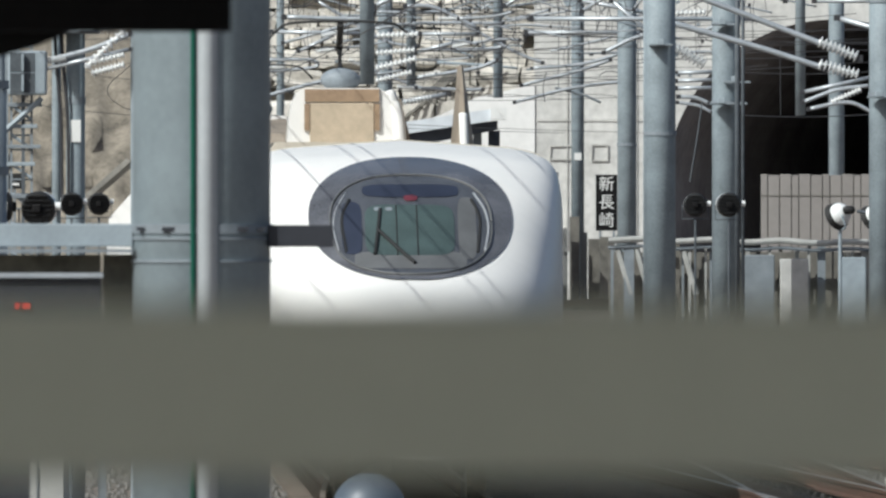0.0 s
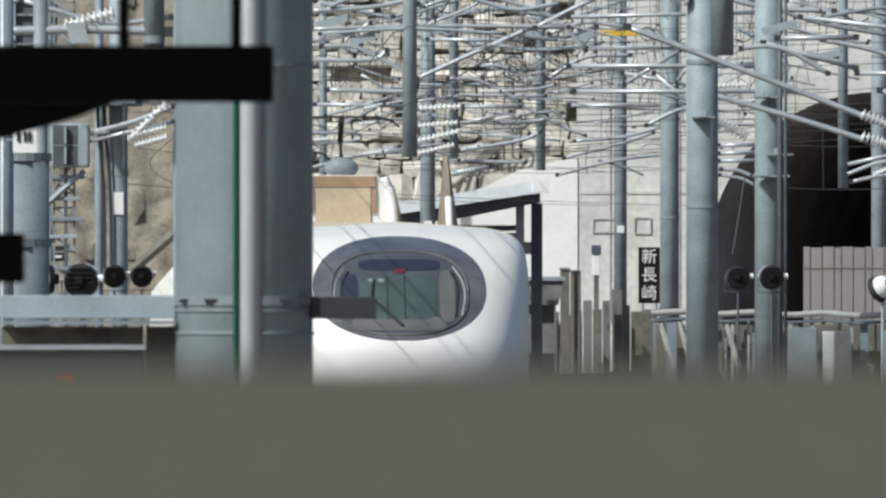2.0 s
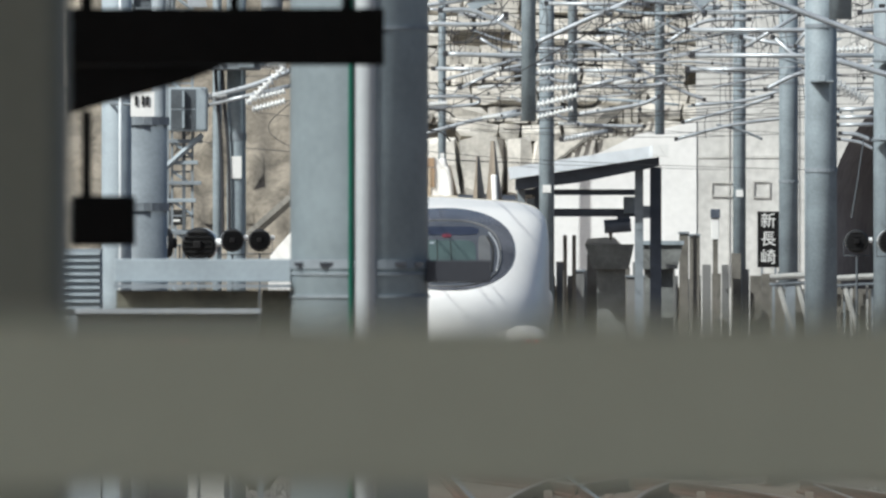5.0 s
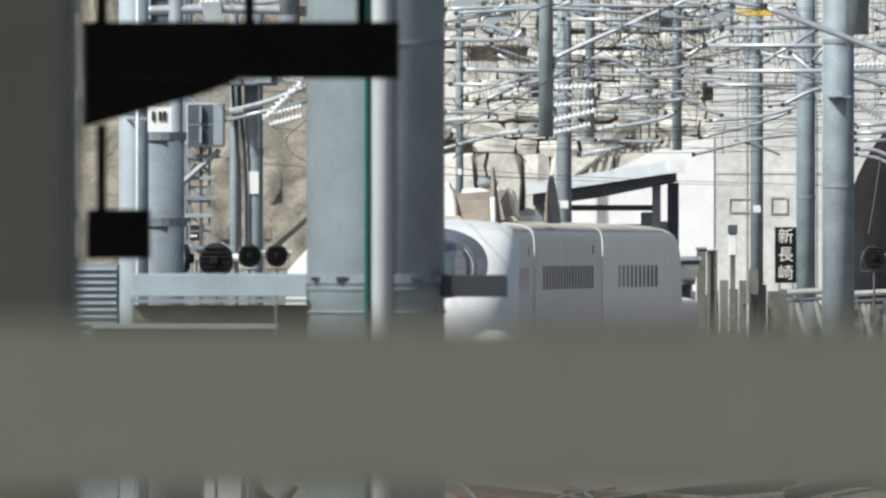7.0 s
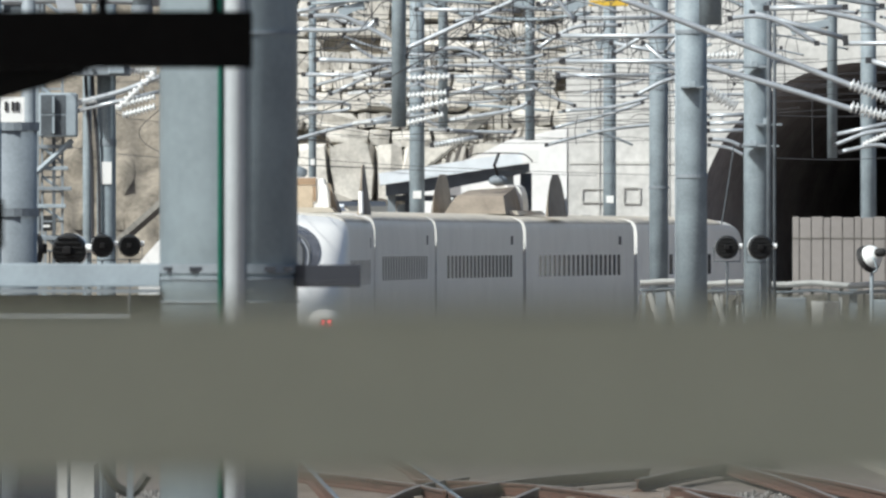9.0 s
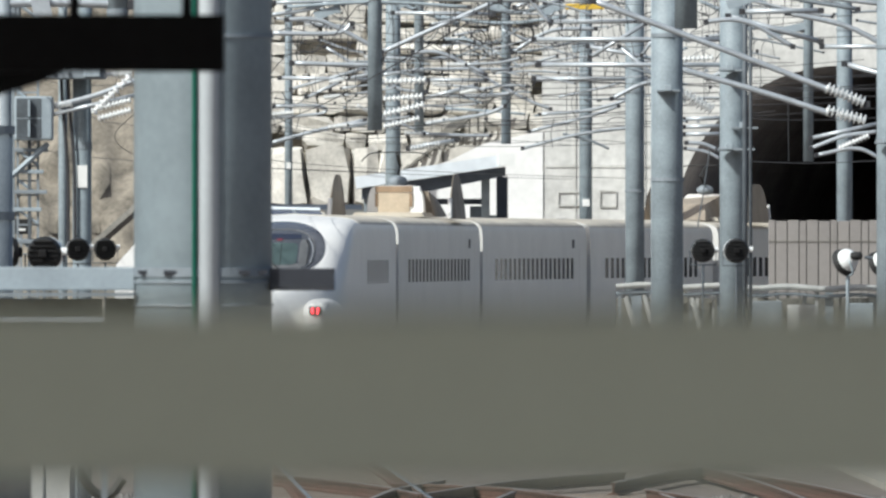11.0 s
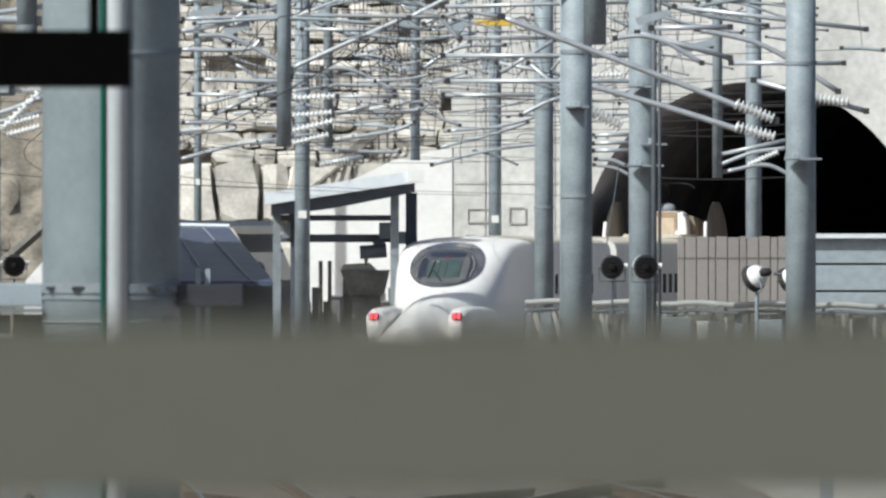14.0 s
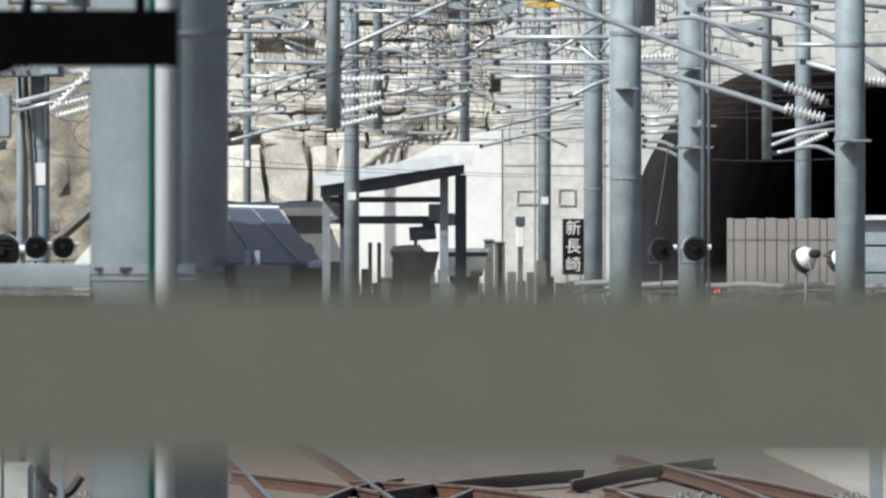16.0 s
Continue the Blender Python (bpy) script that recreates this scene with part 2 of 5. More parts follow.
def turnout():
    """Curved stock, closure and wing rails where the routes divide, x and y in metres."""
    t = thing("turnout_rails", "rusty curved rails of a turnout with worn bright heads", "railway track", "tracks of the station throat")
    for pts in (
          ((0.03, 157.2), (0.05, 163.8), (0.14, 170.9), (0.41, 181.4), (0.89, 192.9), (1.57, 200.4)),
          ((1.5, 155.7), (1.57, 162.8), (1.72, 173.1), (2.01, 183.0), (2.4, 191.1)),
          ((2.42, 192.9), (3.12, 186.4), (3.88, 176.8), (4.56, 163.1), (4.87, 155.7)),
          ((4.14, 192.9), (5.15, 179.5), (6.04, 163.1), (6.4, 155.7)),
          ((5.0, 225.0), (5.73, 199.9), (5.99, 181.0), (6.23, 163.1), (6.29, 155.7)),
          ((4.24, 189.3), (4.5, 176.8), (4.65, 163.1), (4.73, 155.7)),
          ((1.19, 188.9), (2.47, 199.4), (4.15, 208.0)),
          ((0.88, 198.0), (2.11, 194.7), (2.94, 190.7)),
          ((3.8, 198.0), (4.98, 210.1), (6.27, 219.0)),
          ((-0.72, 205.9), (0.64, 195.6), (1.19, 188.9)),
          ((5.59, 209.0), (6.37, 196.6), (7.2, 173.8))):
        line = bend([(x, y, RAIL_DROP) for x, y in pts], 6)
        part("rail", rail_run(line, RAIL_FOOT), RUST, t, "rust-brown rail")
        part("rail_head", rail_run(line, RAIL_CROWN), WORNTOP, t, "worn running surface")
    for k in range(30):
        y = 150 + 1.7 * k
        part("sleeper", boxes(((3.4 - 0.06 * k, y, -0.36), (5.2, 0.26, 0.14)), bevel=0.01), SLEEPER, t)


def track(fx, d0, d1, name, label):
    """Two rails and their sleepers along x = fx(y)."""
    t = thing(name, label, "railway track", "tracks of the station throat")
    ds = np.arange(d0, d1 + 0.1, 4.0)
    for side in (-0.7525, 0.7525):
        line = [Vector((fx(d) + side, d, RAIL_DROP + rise(d))) for d in ds]
        part("rail", rail_run(line, RAIL_FOOT), RUST, t, "rust-brown rail")
        part("rail_head", rail_run(line, RAIL_CROWN), RAILTOP, t, "polished running surface")
    bm = bmesh.new()
    for d in np.arange(d0, min(d1, 240), 0.6):
        box(bm, (fx(d), d, -0.37), (2.4, 0.24, 0.16))
    tagged(part("sleeper", bm, SLEEPER, t), kind="stuff")


# ---- near the eye ----
def near_rail():
    t = thing("safety_fence", "grey painted platform-end fence rail and post", "fence")
    zt, zb = spot(0, 614, 3.55).z, spot(0, 929, 3.55).z
    bm = box(bmesh.new(), (0, 3.57, (zt + zb) / 2), (3.2, 0.04, zt - zb), None, 0.004)
    part("top_rail", bm, RAIL_GREY, t, "olive-grey painted flat rail")
    for x in (-1.5, 1.5):
        part("post", boxes(((x, 3.62, 2.05), (0.05, 0.05, 1.78)), bevel=0.004), RAIL_GREY, t)
    tagged(part("platform", boxes(((0, -4, 0.42), (7.0, 30, 1.5))), CONCRETE), "grey concrete platform end under the eye", "platform", kind="structure")
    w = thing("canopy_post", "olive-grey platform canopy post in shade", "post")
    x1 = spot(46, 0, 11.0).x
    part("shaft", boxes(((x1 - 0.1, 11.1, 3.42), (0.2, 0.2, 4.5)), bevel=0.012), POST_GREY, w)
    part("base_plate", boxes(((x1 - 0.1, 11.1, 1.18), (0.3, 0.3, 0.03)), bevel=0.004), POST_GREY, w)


def hanging_frame():
    d = 22.5
    t = thing("hanging_sign_frame", "black steel bracket with a lamp box hung under the canopy", "bracket")
    p = lambda x, y: (spot(x, y, d).x, spot(x, y, d).z)
    part("bar", prism(bmesh.new(), [p(56, 68), p(614, 68), p(614, 168), p(56, 168)], d, d + 0.09), BLACK, t)
    part("gusset", prism(bmesh.new(), [p(56, 169), p(330, 169), p(270, 194), p(56, 254)], d + 0.02, d + 0.07), BLACK, t)
    part("upper_bar", prism(bmesh.new(), [p(62, -130), p(300, -130), p(232, -58), p(62, -36)], d + 0.01, d + 0.08), BLACK, t)
    for x in (88, 350, 549):
        a, b = spot(x, 75, d + 0.05), Vector((spot(x, 0, d).x, d + 0.05, 5.62))
        part("hanger", rod(a, b, 0.0085, seg=10), BLACK, t)
    part("drop_rod", rod(spot(88, 250, d + 0.05), spot(88, 402, d + 0.05), 0.0075, seg=10), BLACK, t)
    a, b = spot(62, 400, d), spot(172, 488, d)
    part("lamp_box", boxes((((a.x + b.x) / 2, d + 0.05, (a.z + b.z) / 2), (b.x - a.x, 0.1, a.z - b.z)), bevel=0.004), BLACK, t)
    c = thing("canopy", "grey steel platform canopy roof overhead", "canopy", kind="structure")
    part("roof_sheet", boxes(((-1.5, 9, 5.75), (9.5, 30, 0.16))), CANOPY, c)
    part("edge_beam", boxes(((-1.5, 23.6, 5.65), (9.5, 0.2, 0.3))), CANOPY, c)


def round_pole():
    d = 48.0
    t = thing("steel_mast", "large pale grey round steel mast with conduit", "pole")
    a, b = spot(448, 0, d).x, spot(692, 0, d).x
    r, x = (b - a) / 2, (a + b) / 2
    part("shaft", rod((x, d, -0.35), (x, d, 9), r, seg=64), POLE_M, t, smooth=False)
    for p in t.children[0].data.polygons:
        p.use_smooth = len(p.vertices) == 4
    px = spot(581, 0, d).x
    part("conduit", rod((px, d - r + 0.012, -0.35), (px, d - r + 0.012, 9), 0.035, seg=24), PIPE_M, t, "pale grey conduit", True)
    gx = spot(556, 0, d).x
    part("cable", rod((gx, d - r - 0.006, -0.35), (gx, d - r - 0.006, 9), 0.008, seg=8), GREEN, t, "green cable", True)
    for y, h in ((104, 0.012), (521, 0.03), (538, 0.008), (578, 0.008)):
        z = spot(0, y, d).z
        part("band", rod((x, d, z - h / 2), (x, d, z + h / 2), r + 0.006, seg=64), GALV_D, t, "steel strap")
    for xx in (470, 515, 640, 670):
        c = spot(xx, 521, d)
        dx = c.x - x
        part("strap_slot", boxes(((c.x, d - math.sqrt(r * r - dx * dx) - 0.004, c.z), (0.05, 0.02, 0.012))), DARKGREY, t)
    a, b = spot(688, 514, d), spot(803, 553, d)
    part("side_plate", boxes((((a.x + b.x) / 2, d - 0.05, (a.z + b.z) / 2), (b.x - a.x, 0.06, a.z - b.z)), bevel=0.003), DARKGREY, t, "dark grey plate bracket")
    # beam and display box carried at the left of the mast
    s = thing("equipment_gantry", "pale grey box beam beside the mast", "gantry")
    a, b = spot(137, 512, d), spot(449, 553, d)
    part("beam", boxes((((a.x + b.x) / 2, d + 0.05, (a.z + b.z) / 2), (b.x - a.x, 0.2, a.z - b.z)), bevel=0.004), GALV, s)
    c = spot(0, 560, d)
    part("lower_flange", boxes((((a.x + b.x) / 2, d + 0.03, c.z), (b.x - a.x, 0.24, 0.012))), GALV_D, s)
    e = spot(130, 600, d)
    part("upright", boxes(((e.x, d + 0.1, 1.1), (0.05, 0.08, 2.95))), GALV, s)
    e = spot(395, 600, d)
    part("upright", boxes(((e.x, d + 0.1, 1.1), (0.02, 0.08, 2.95))), GALV_D, s)
    part("pane", slab(140, 567, 392, 604, d + 0.1, 0.03), PANE, s, "murky brown-green pane")
    part("side_panel", slab(396, 566, 450, 740, d + 0.12, 0.03), PANE, s, "murky brown panel")
    m = thing("led_display", "dark display box with red LED characters", "display")
    a, b = spot(70, 608, d - 1), spot(392, 690, d - 1)
    part("case", boxes((((a.x + b.x) / 2, d - 0.9, (a.z + b.z) / 2), (b.x - a.x, 0.2, a.z - b.z)), bevel=0.004), DARKGREY, m)
    part("top_lip", boxes((((a.x + b.x) / 2, d - 0.9, a.z + 0.008), (b.x - a.x + 0.01, 0.24, 0.014))), GALV_L, m, "pale top edge")
    for k, w in enumerate((8, 14)):
        c = spot(244 + 16 * k, 656, d - 1)
        part("led_bar", boxes(((c.x, d - 1.005, c.z), (w / 560, 0.012, 0.018))), LED_RED, m, "lit red bar")
    part("stand", boxes((((a.x + b.x) / 2, d - 0.9, (b.z - 0.35) / 2), (0.12, 0.12, b.z + 0.35))), DARKGREY, m)


# ---- train ----
NOSE = (
    # metres behind the tip, half width at the sill, half width at the crest, height of the top
    (0, 0.45, 0.24, 1.00), (0.5, 0.80, 0.34, 1.24), (1.3, 1.10, 0.40, 1.40), (2.6, 1.28, 0.44, 1.58), (4.4, 1.38, 0.54, 1.84), (5.6, 1.46, 0.84, 2.06),
    (6.5, 1.53, 1.17, 2.42), (7.3, 1.60, 1.45, 2.90), (8.2, 1.66, 1.64, 3.29), (9.4, 1.71, 1.71, 3.53), (11.0, 1.72, 1.72, 3.64), (13, 1.72, 1.72, 3.68), (99, 1.72, 1.72, 3.68))


def sect(u):
    """Sill half width, crest half width, top and bottom of the body at u metres behind the nose tip."""
    out = [0.0, 0.0, 0.0]
    for du in (-0.3, -0.1, 0.1, 0.3):
        q = min(98.0, max(0.0, u + du * min(1.0, u)))
        for a, b in zip(NOSE, NOSE[1:]):
            if q <= b[0]:
                f = (q - a[0]) / (b[0] - a[0])
                for k in range(3):
                    out[k] += (a[k + 1] + (b[k + 1] - a[k + 1]) * f) / 4
                break
    return (*out, 0.35)


def camber(u):
    """Drop of the deck towards its edges, strongest at the windscreen."""
    return 0.085 + 0.15 * max(0.0, 1 - abs(u - 7.0) / 2.4)


def body_power(u):
    return 3.0 + 2.2 * min(1, max(0, u - 2.5) / 3.0) + 8.8 * min(1, max(0, u - 7.9) / 2.6)


def flank(z, hb, ht, top, bot):
    """Half width at the height z: straight flanks that lean in towards the crest."""
    zl = bot + 0.25 * (top - bot)
    return hb + (ht - hb) * min(1, max(0, (z - zl) / (top - zl)))


def ring(u, n=72):
    hb, ht, top, bot = sect(u)
    out = []
    e = body_power(u)
    zc = bot + (top - bot) * 0.42
    for k in range(n):
        a = 2 * math.pi * k / n
        c, s = math.cos(a), math.sin(a)
        x = math.copysign(abs(c) ** (2 / e), c)
        h = (top - zc) * (1 - camber(u) * x * x) if s > 0 else (zc - bot)
        z = zc + h * math.copysign(abs(s) ** (2 / (e if s > 0 else 5)), s)
        out.append((x * flank(z, hb, ht, top, bot), z))
    return out


def nose_depth(x, z):
    """How far behind the tip the nose surface lies for a point seen from the front."""
    lo, hi = 0.0, 14.0
    for _ in range(34):
        u = (lo + hi) / 2
        hb, ht, top, bot = sect(u)
        e = body_power(u)
        zc = bot + (top - bot) * 0.42
        q = abs(x) / flank(z, hb, ht, top, bot)
        inside = q ** e + (abs((z - zc) / ((top - zc) * (1 - camber(u) * min(1, q * q)))) ** e if z > zc else 0) < 1
        lo, hi = (lo, u) if inside else (u, hi)
    return lo


def patch(cx, cz, rx, rz, power, off, rings=10, n=56, hole=0.0):
    """A rounded patch on the nose, seen from the front as a superellipse, lying off metres proud."""
    bm = bmesh.new()
    R = []
    for j in range(rings + 1):
        f = hole + (1 - hole) * j / rings
        row = []
        for k in range(n):
            a = 2 * math.pi * k / n
            c, s = math.cos(a), math.sin(a)
            x = cx + rx * f * math.copysign(abs(c) ** (2 / power), c)
            z = cz + rz * f * math.copysign(abs(s) ** (2 / power), s)
            row.append(bm.verts.new((x, nose_depth(x, z) - off, z + off * 0.6)))
        R.append(row)
    for A, B in zip(R, R[1:]):
        for k in range(n):
            bm.faces.new((A[k], B[k], B[(k + 1) % n], A[(k + 1) % n]))
    if hole == 0:
        bmesh.ops.remove_doubles(bm, verts=bm.verts, dist=1e-5)
    bmesh.ops.recalc_face_normals(bm, faces=bm.faces)
    return bm


def bogies(car, y0, y1):
    for y in (y0, y1):
        part("bogie", boxes(((0, y, 0.5), (2.0, 3.2, 0.3))), RUBBER, car)
        for dy in (-1.25, 1.25):
            for sx in (-1, 1):
                part("wheel", rod((sx * 0.82, y + dy, 0.31), (sx * 0.68, y + dy, 0.31), 0.43, seg=20), RUST, car)


def side_windows(car, y0, y1, step=1.04):
    n = int((y1 - y0) / step)
    for side in (-1, 1):
        for k in range(n):
            y = y0 + step * (k + 0.5)
            part("window", boxes(((side * 1.713, y, 2.24), (0.02, 0.6, 0.6)), bevel=0.008), SIDEGLASS, car)


def loft(us, shift=0.0):
    bm = bmesh.new()
    R = [[bm.verts.new((x, u + shift, z)) for x, z in ring(u)] for u in us]
    n = len(R[0])
    for A, B in zip(R, R[1:]):
        for k in range(n):
            bm.faces.new((A[k], A[(k + 1) % n], B[(k + 1) % n], B[k]))
    for cap in (bm.faces.new(R[0]), bm.faces.new(R[-1][::-1])):
        for e in cap.edges:
            e.smooth = False
    bmesh.ops.recalc_face_normals(bm, faces=bm.faces)
    return bm


TIP = -15.6


def roof_skin(u0, u1, shift):
    """Roof sheet lying on the body's upper curve."""
    bm = bmesh.new()
    R = [[bm.verts.new((x, u + shift, z + dz)) for x, z in ring(u)[8:29]] for dz, u in ((-0.02, u0), (0.012, u0), (0.012, u1), (-0.02, u1))]
    for A, B in zip(R, R[1:]):
        for k in range(len(A) - 1):
            bm.faces.new((A[k], A[k + 1], B[k + 1], B[k]))
    for row in (R[1], R[2]):
        for a, b in zip(row, row[1:]):
            bm.edges.get((a, b)).smooth = False
    bmesh.ops.recalc_face_normals(bm, faces=bm.faces)
    return bm


def fairing(sx, n=20):
    """Long lamp fairing beside the nose ridge, growing out of the flank."""
    bm, rows = bmesh.new(), []
    for u, cx, hw, top in ((1.45, 1.20, 0.06, 1.36), (1.5, 1.20, 0.20, 1.45), (1.75, 1.20, 0.28, 1.52), (2.4, 1.19, 0.33, 1.57), (3.4, 1.18, 0.36, 1.60), (4.6, 1.19, 0.36, 1.61), (6.0, 1.21, 0.35, 1.60), (7.4, 1.23, 0.32, 1.55), (8.8, 1.25, 0.28, 1.45)):
        zc, hz = top - 0.36, 0.36 * min(1, hw / 0.3)
        row = []
        for k in range(n):
            a = 2 * math.pi * k / n
            c, s = math.cos(a), math.sin(a)
            row.append(bm.verts.new((sx * cx + hw * math.copysign(abs(c) ** 0.75, c), u + TIP, zc + (hz if s > 0 else 0.6) * math.copysign(abs(s) ** 0.75, s))))
        rows.append(row)
    for A, B in zip(rows, rows[1:]):
        for k in range(n):
            bm.faces.new((A[k], A[(k + 1) % n], B[(k + 1) % n], B[k]))
    bm.faces.new(rows[0]), bm.faces.new(rows[-1][::-1])
    bmesh.ops.recalc_face_normals(bm, faces=bm.faces)
    return bm


def cab_car(name):
    car = thing(name, "white bullet train end car with a long nose and oval windscreen", "train car", "cars of the train")
    sh = TIP
    part("body", loft([0, 0.1, *[0.25 * k for k in range(1, 53)], 16, 20, 24, 29.2], sh), TRAIN_W, car, "", True)

    def put(bm):
        bmesh.ops.translate(bm, verts=bm.verts, vec=(0, sh, 0))
        return bm
    ws = part("windscreen", put(patch(0, 2.82, 1.10, 0.66, 2.25, 0.012, 14)), SURROUND, car, "oval blue-black glass surround", True)
    part("glass", put(patch(0, 2.74, 0.84, 0.52, 2.6, 0.022, 10)), CABGLASS, ws, "dark curved glass", True)
    part("cab_opening", put(patch(-0.02, 2.68, 0.48, 0.27, 6, 0.03, 8)), CAB, ws, "teal view into the driving cab", True)
    part("dashboard", put(patch(-0.02, 2.36, 0.6, 0.09, 5, 0.028, 3, 40)), INNER_GREY, ws, "grey dashboard", True)
    part("cab_side", put(patch(-0.64, 2.70, 0.11, 0.28, 4, 0.028, 4, 32)), INNER_NAVY, ws, "navy cab side", True)
    part("cab_side", put(patch(0.60, 2.70, 0.10, 0.33, 4, 0.028, 4, 32)), INNER_GREY, ws, "grey cab side", True)
    rim = [(0.87 * math.copysign(abs(math.cos(q)) ** 0.77, math.cos(q)), 2.75 + 0.53 * math.copysign(abs(math.sin(q)) ** 0.77, math.sin(q))) for q in np.linspace(0.02, 2 * math.pi + 0.02, 49)]
    part("inner_rim", put(tube(bmesh.new(), [(x, nose_depth(x, z) - 0.03, z + 0.01) for x, z in rim], 0.013)), INNER_GREY, ws, "grey glazing rim", True)
    for x in (-0.36, -0.24):
        part("pale_mark", put(patch(x, 2.90, 0.04, 0.02, 3, 0.036, 2, 12)), GALV_D, ws)
    for x in (-0.16, 0.06):
        part("mullion", put(tube(bmesh.new(), [(x, nose_depth(x, z) - 0.045, z + 0.01) for z in np.linspace(2.42, 2.95, 8)], 0.008)), RUBBER, ws)
    for sx in (-1, 1):
        part("side_pillar", put(tube(bmesh.new(), bend([(sx * 0.66, nose_depth(0.66, 3.0) - 0.03, 3.02), (sx * 0.74, nose_depth(0.74, 2.8) - 0.03, 2.8), (sx * 0.7, nose_depth(0.7, 2.45) - 0.03, 2.45)]), 0.022)), RUBBER, ws)
    # pale tubes imitate the highlights along both edges of the glass
    for sx, x, r in ((-1, 0.80, 0.012), (1, 0.80, 0.015)):
        part("glazing_seal", put(tube(bmesh.new(), bend([(sx * x * q, nose_depth(x * q, z) - 0.035, z + 0.01) for q, z in ((0.86, 3.08), (1.0, 2.9), (1.04, 2.7), (0.98, 2.46))]), r)), PALE_HIGHLIGHT, ws, "pale grey arc painted as a glass highlight", True)
    part("sun_blind", put(patch(0.0, 3.10, 0.52, 0.07, 4, 0.03, 3, 40)), INNER_NAVY, ws, "dark blue cab header", True)
    part("indicator", put(patch(0, 3.02, 0.075, 0.03, 3, 0.034, 2, 16)), CAB_RED, ws, "red glow of a cab indicator")
    wp = part("wiper", put(tube(bmesh.new(), [(x, nose_depth(x, z) - 0.06, z + 0.02) for x, z in ((0.02, 2.33), (-0.15, 2.48), (-0.36, 2.68))], 0.02)), RUBBER, car, "black wiper")
    part("wiper_blade", put(tube(bmesh.new(), [(x, nose_depth(x, z) - 0.05, z + 0.02) for x, z in ((-0.40, 2.42), (-0.36, 2.68), (-0.33, 2.90))], 0.02)), RUBBER, wp)
    for sx in (-1, 1):
        part("lamp_fairing", fairing(sx), TRAIN_W, car, "white rounded lamp fairing", True)
        lamp = part("lamp_case", boxes(((sx * 1.21, 1.5 + sh, 1.33), (0.30, 0.16, 0.2)), bevel=0.04), RUBBER, car, "dark lamp cover")
        for k in (-0.065, 0.065):
            part("tail_lamp", boxes(((sx * 1.21 + k, 1.4 + sh, 1.33), (0.055, 0.04, 0.15)), bevel=0.01), TAIL_RED, lamp, "lit red tail lamp")
    side_windows(car, -0.4, 11.0)
    for side in (-1, 1):
        for y in (-2.6, 12.4):
            part("door", boxes(((side * 1.718, y, 1.95), (0.012, 0.9, 1.95)), bevel=0.003), TRAIN_W, car)
    part("roof_panel", roof_skin(13.0, 29.0, sh), TRAIN_ROOF, car, "dusty cream roof panel", True)
    bogies(car, -6.5, 10.0)
    return car


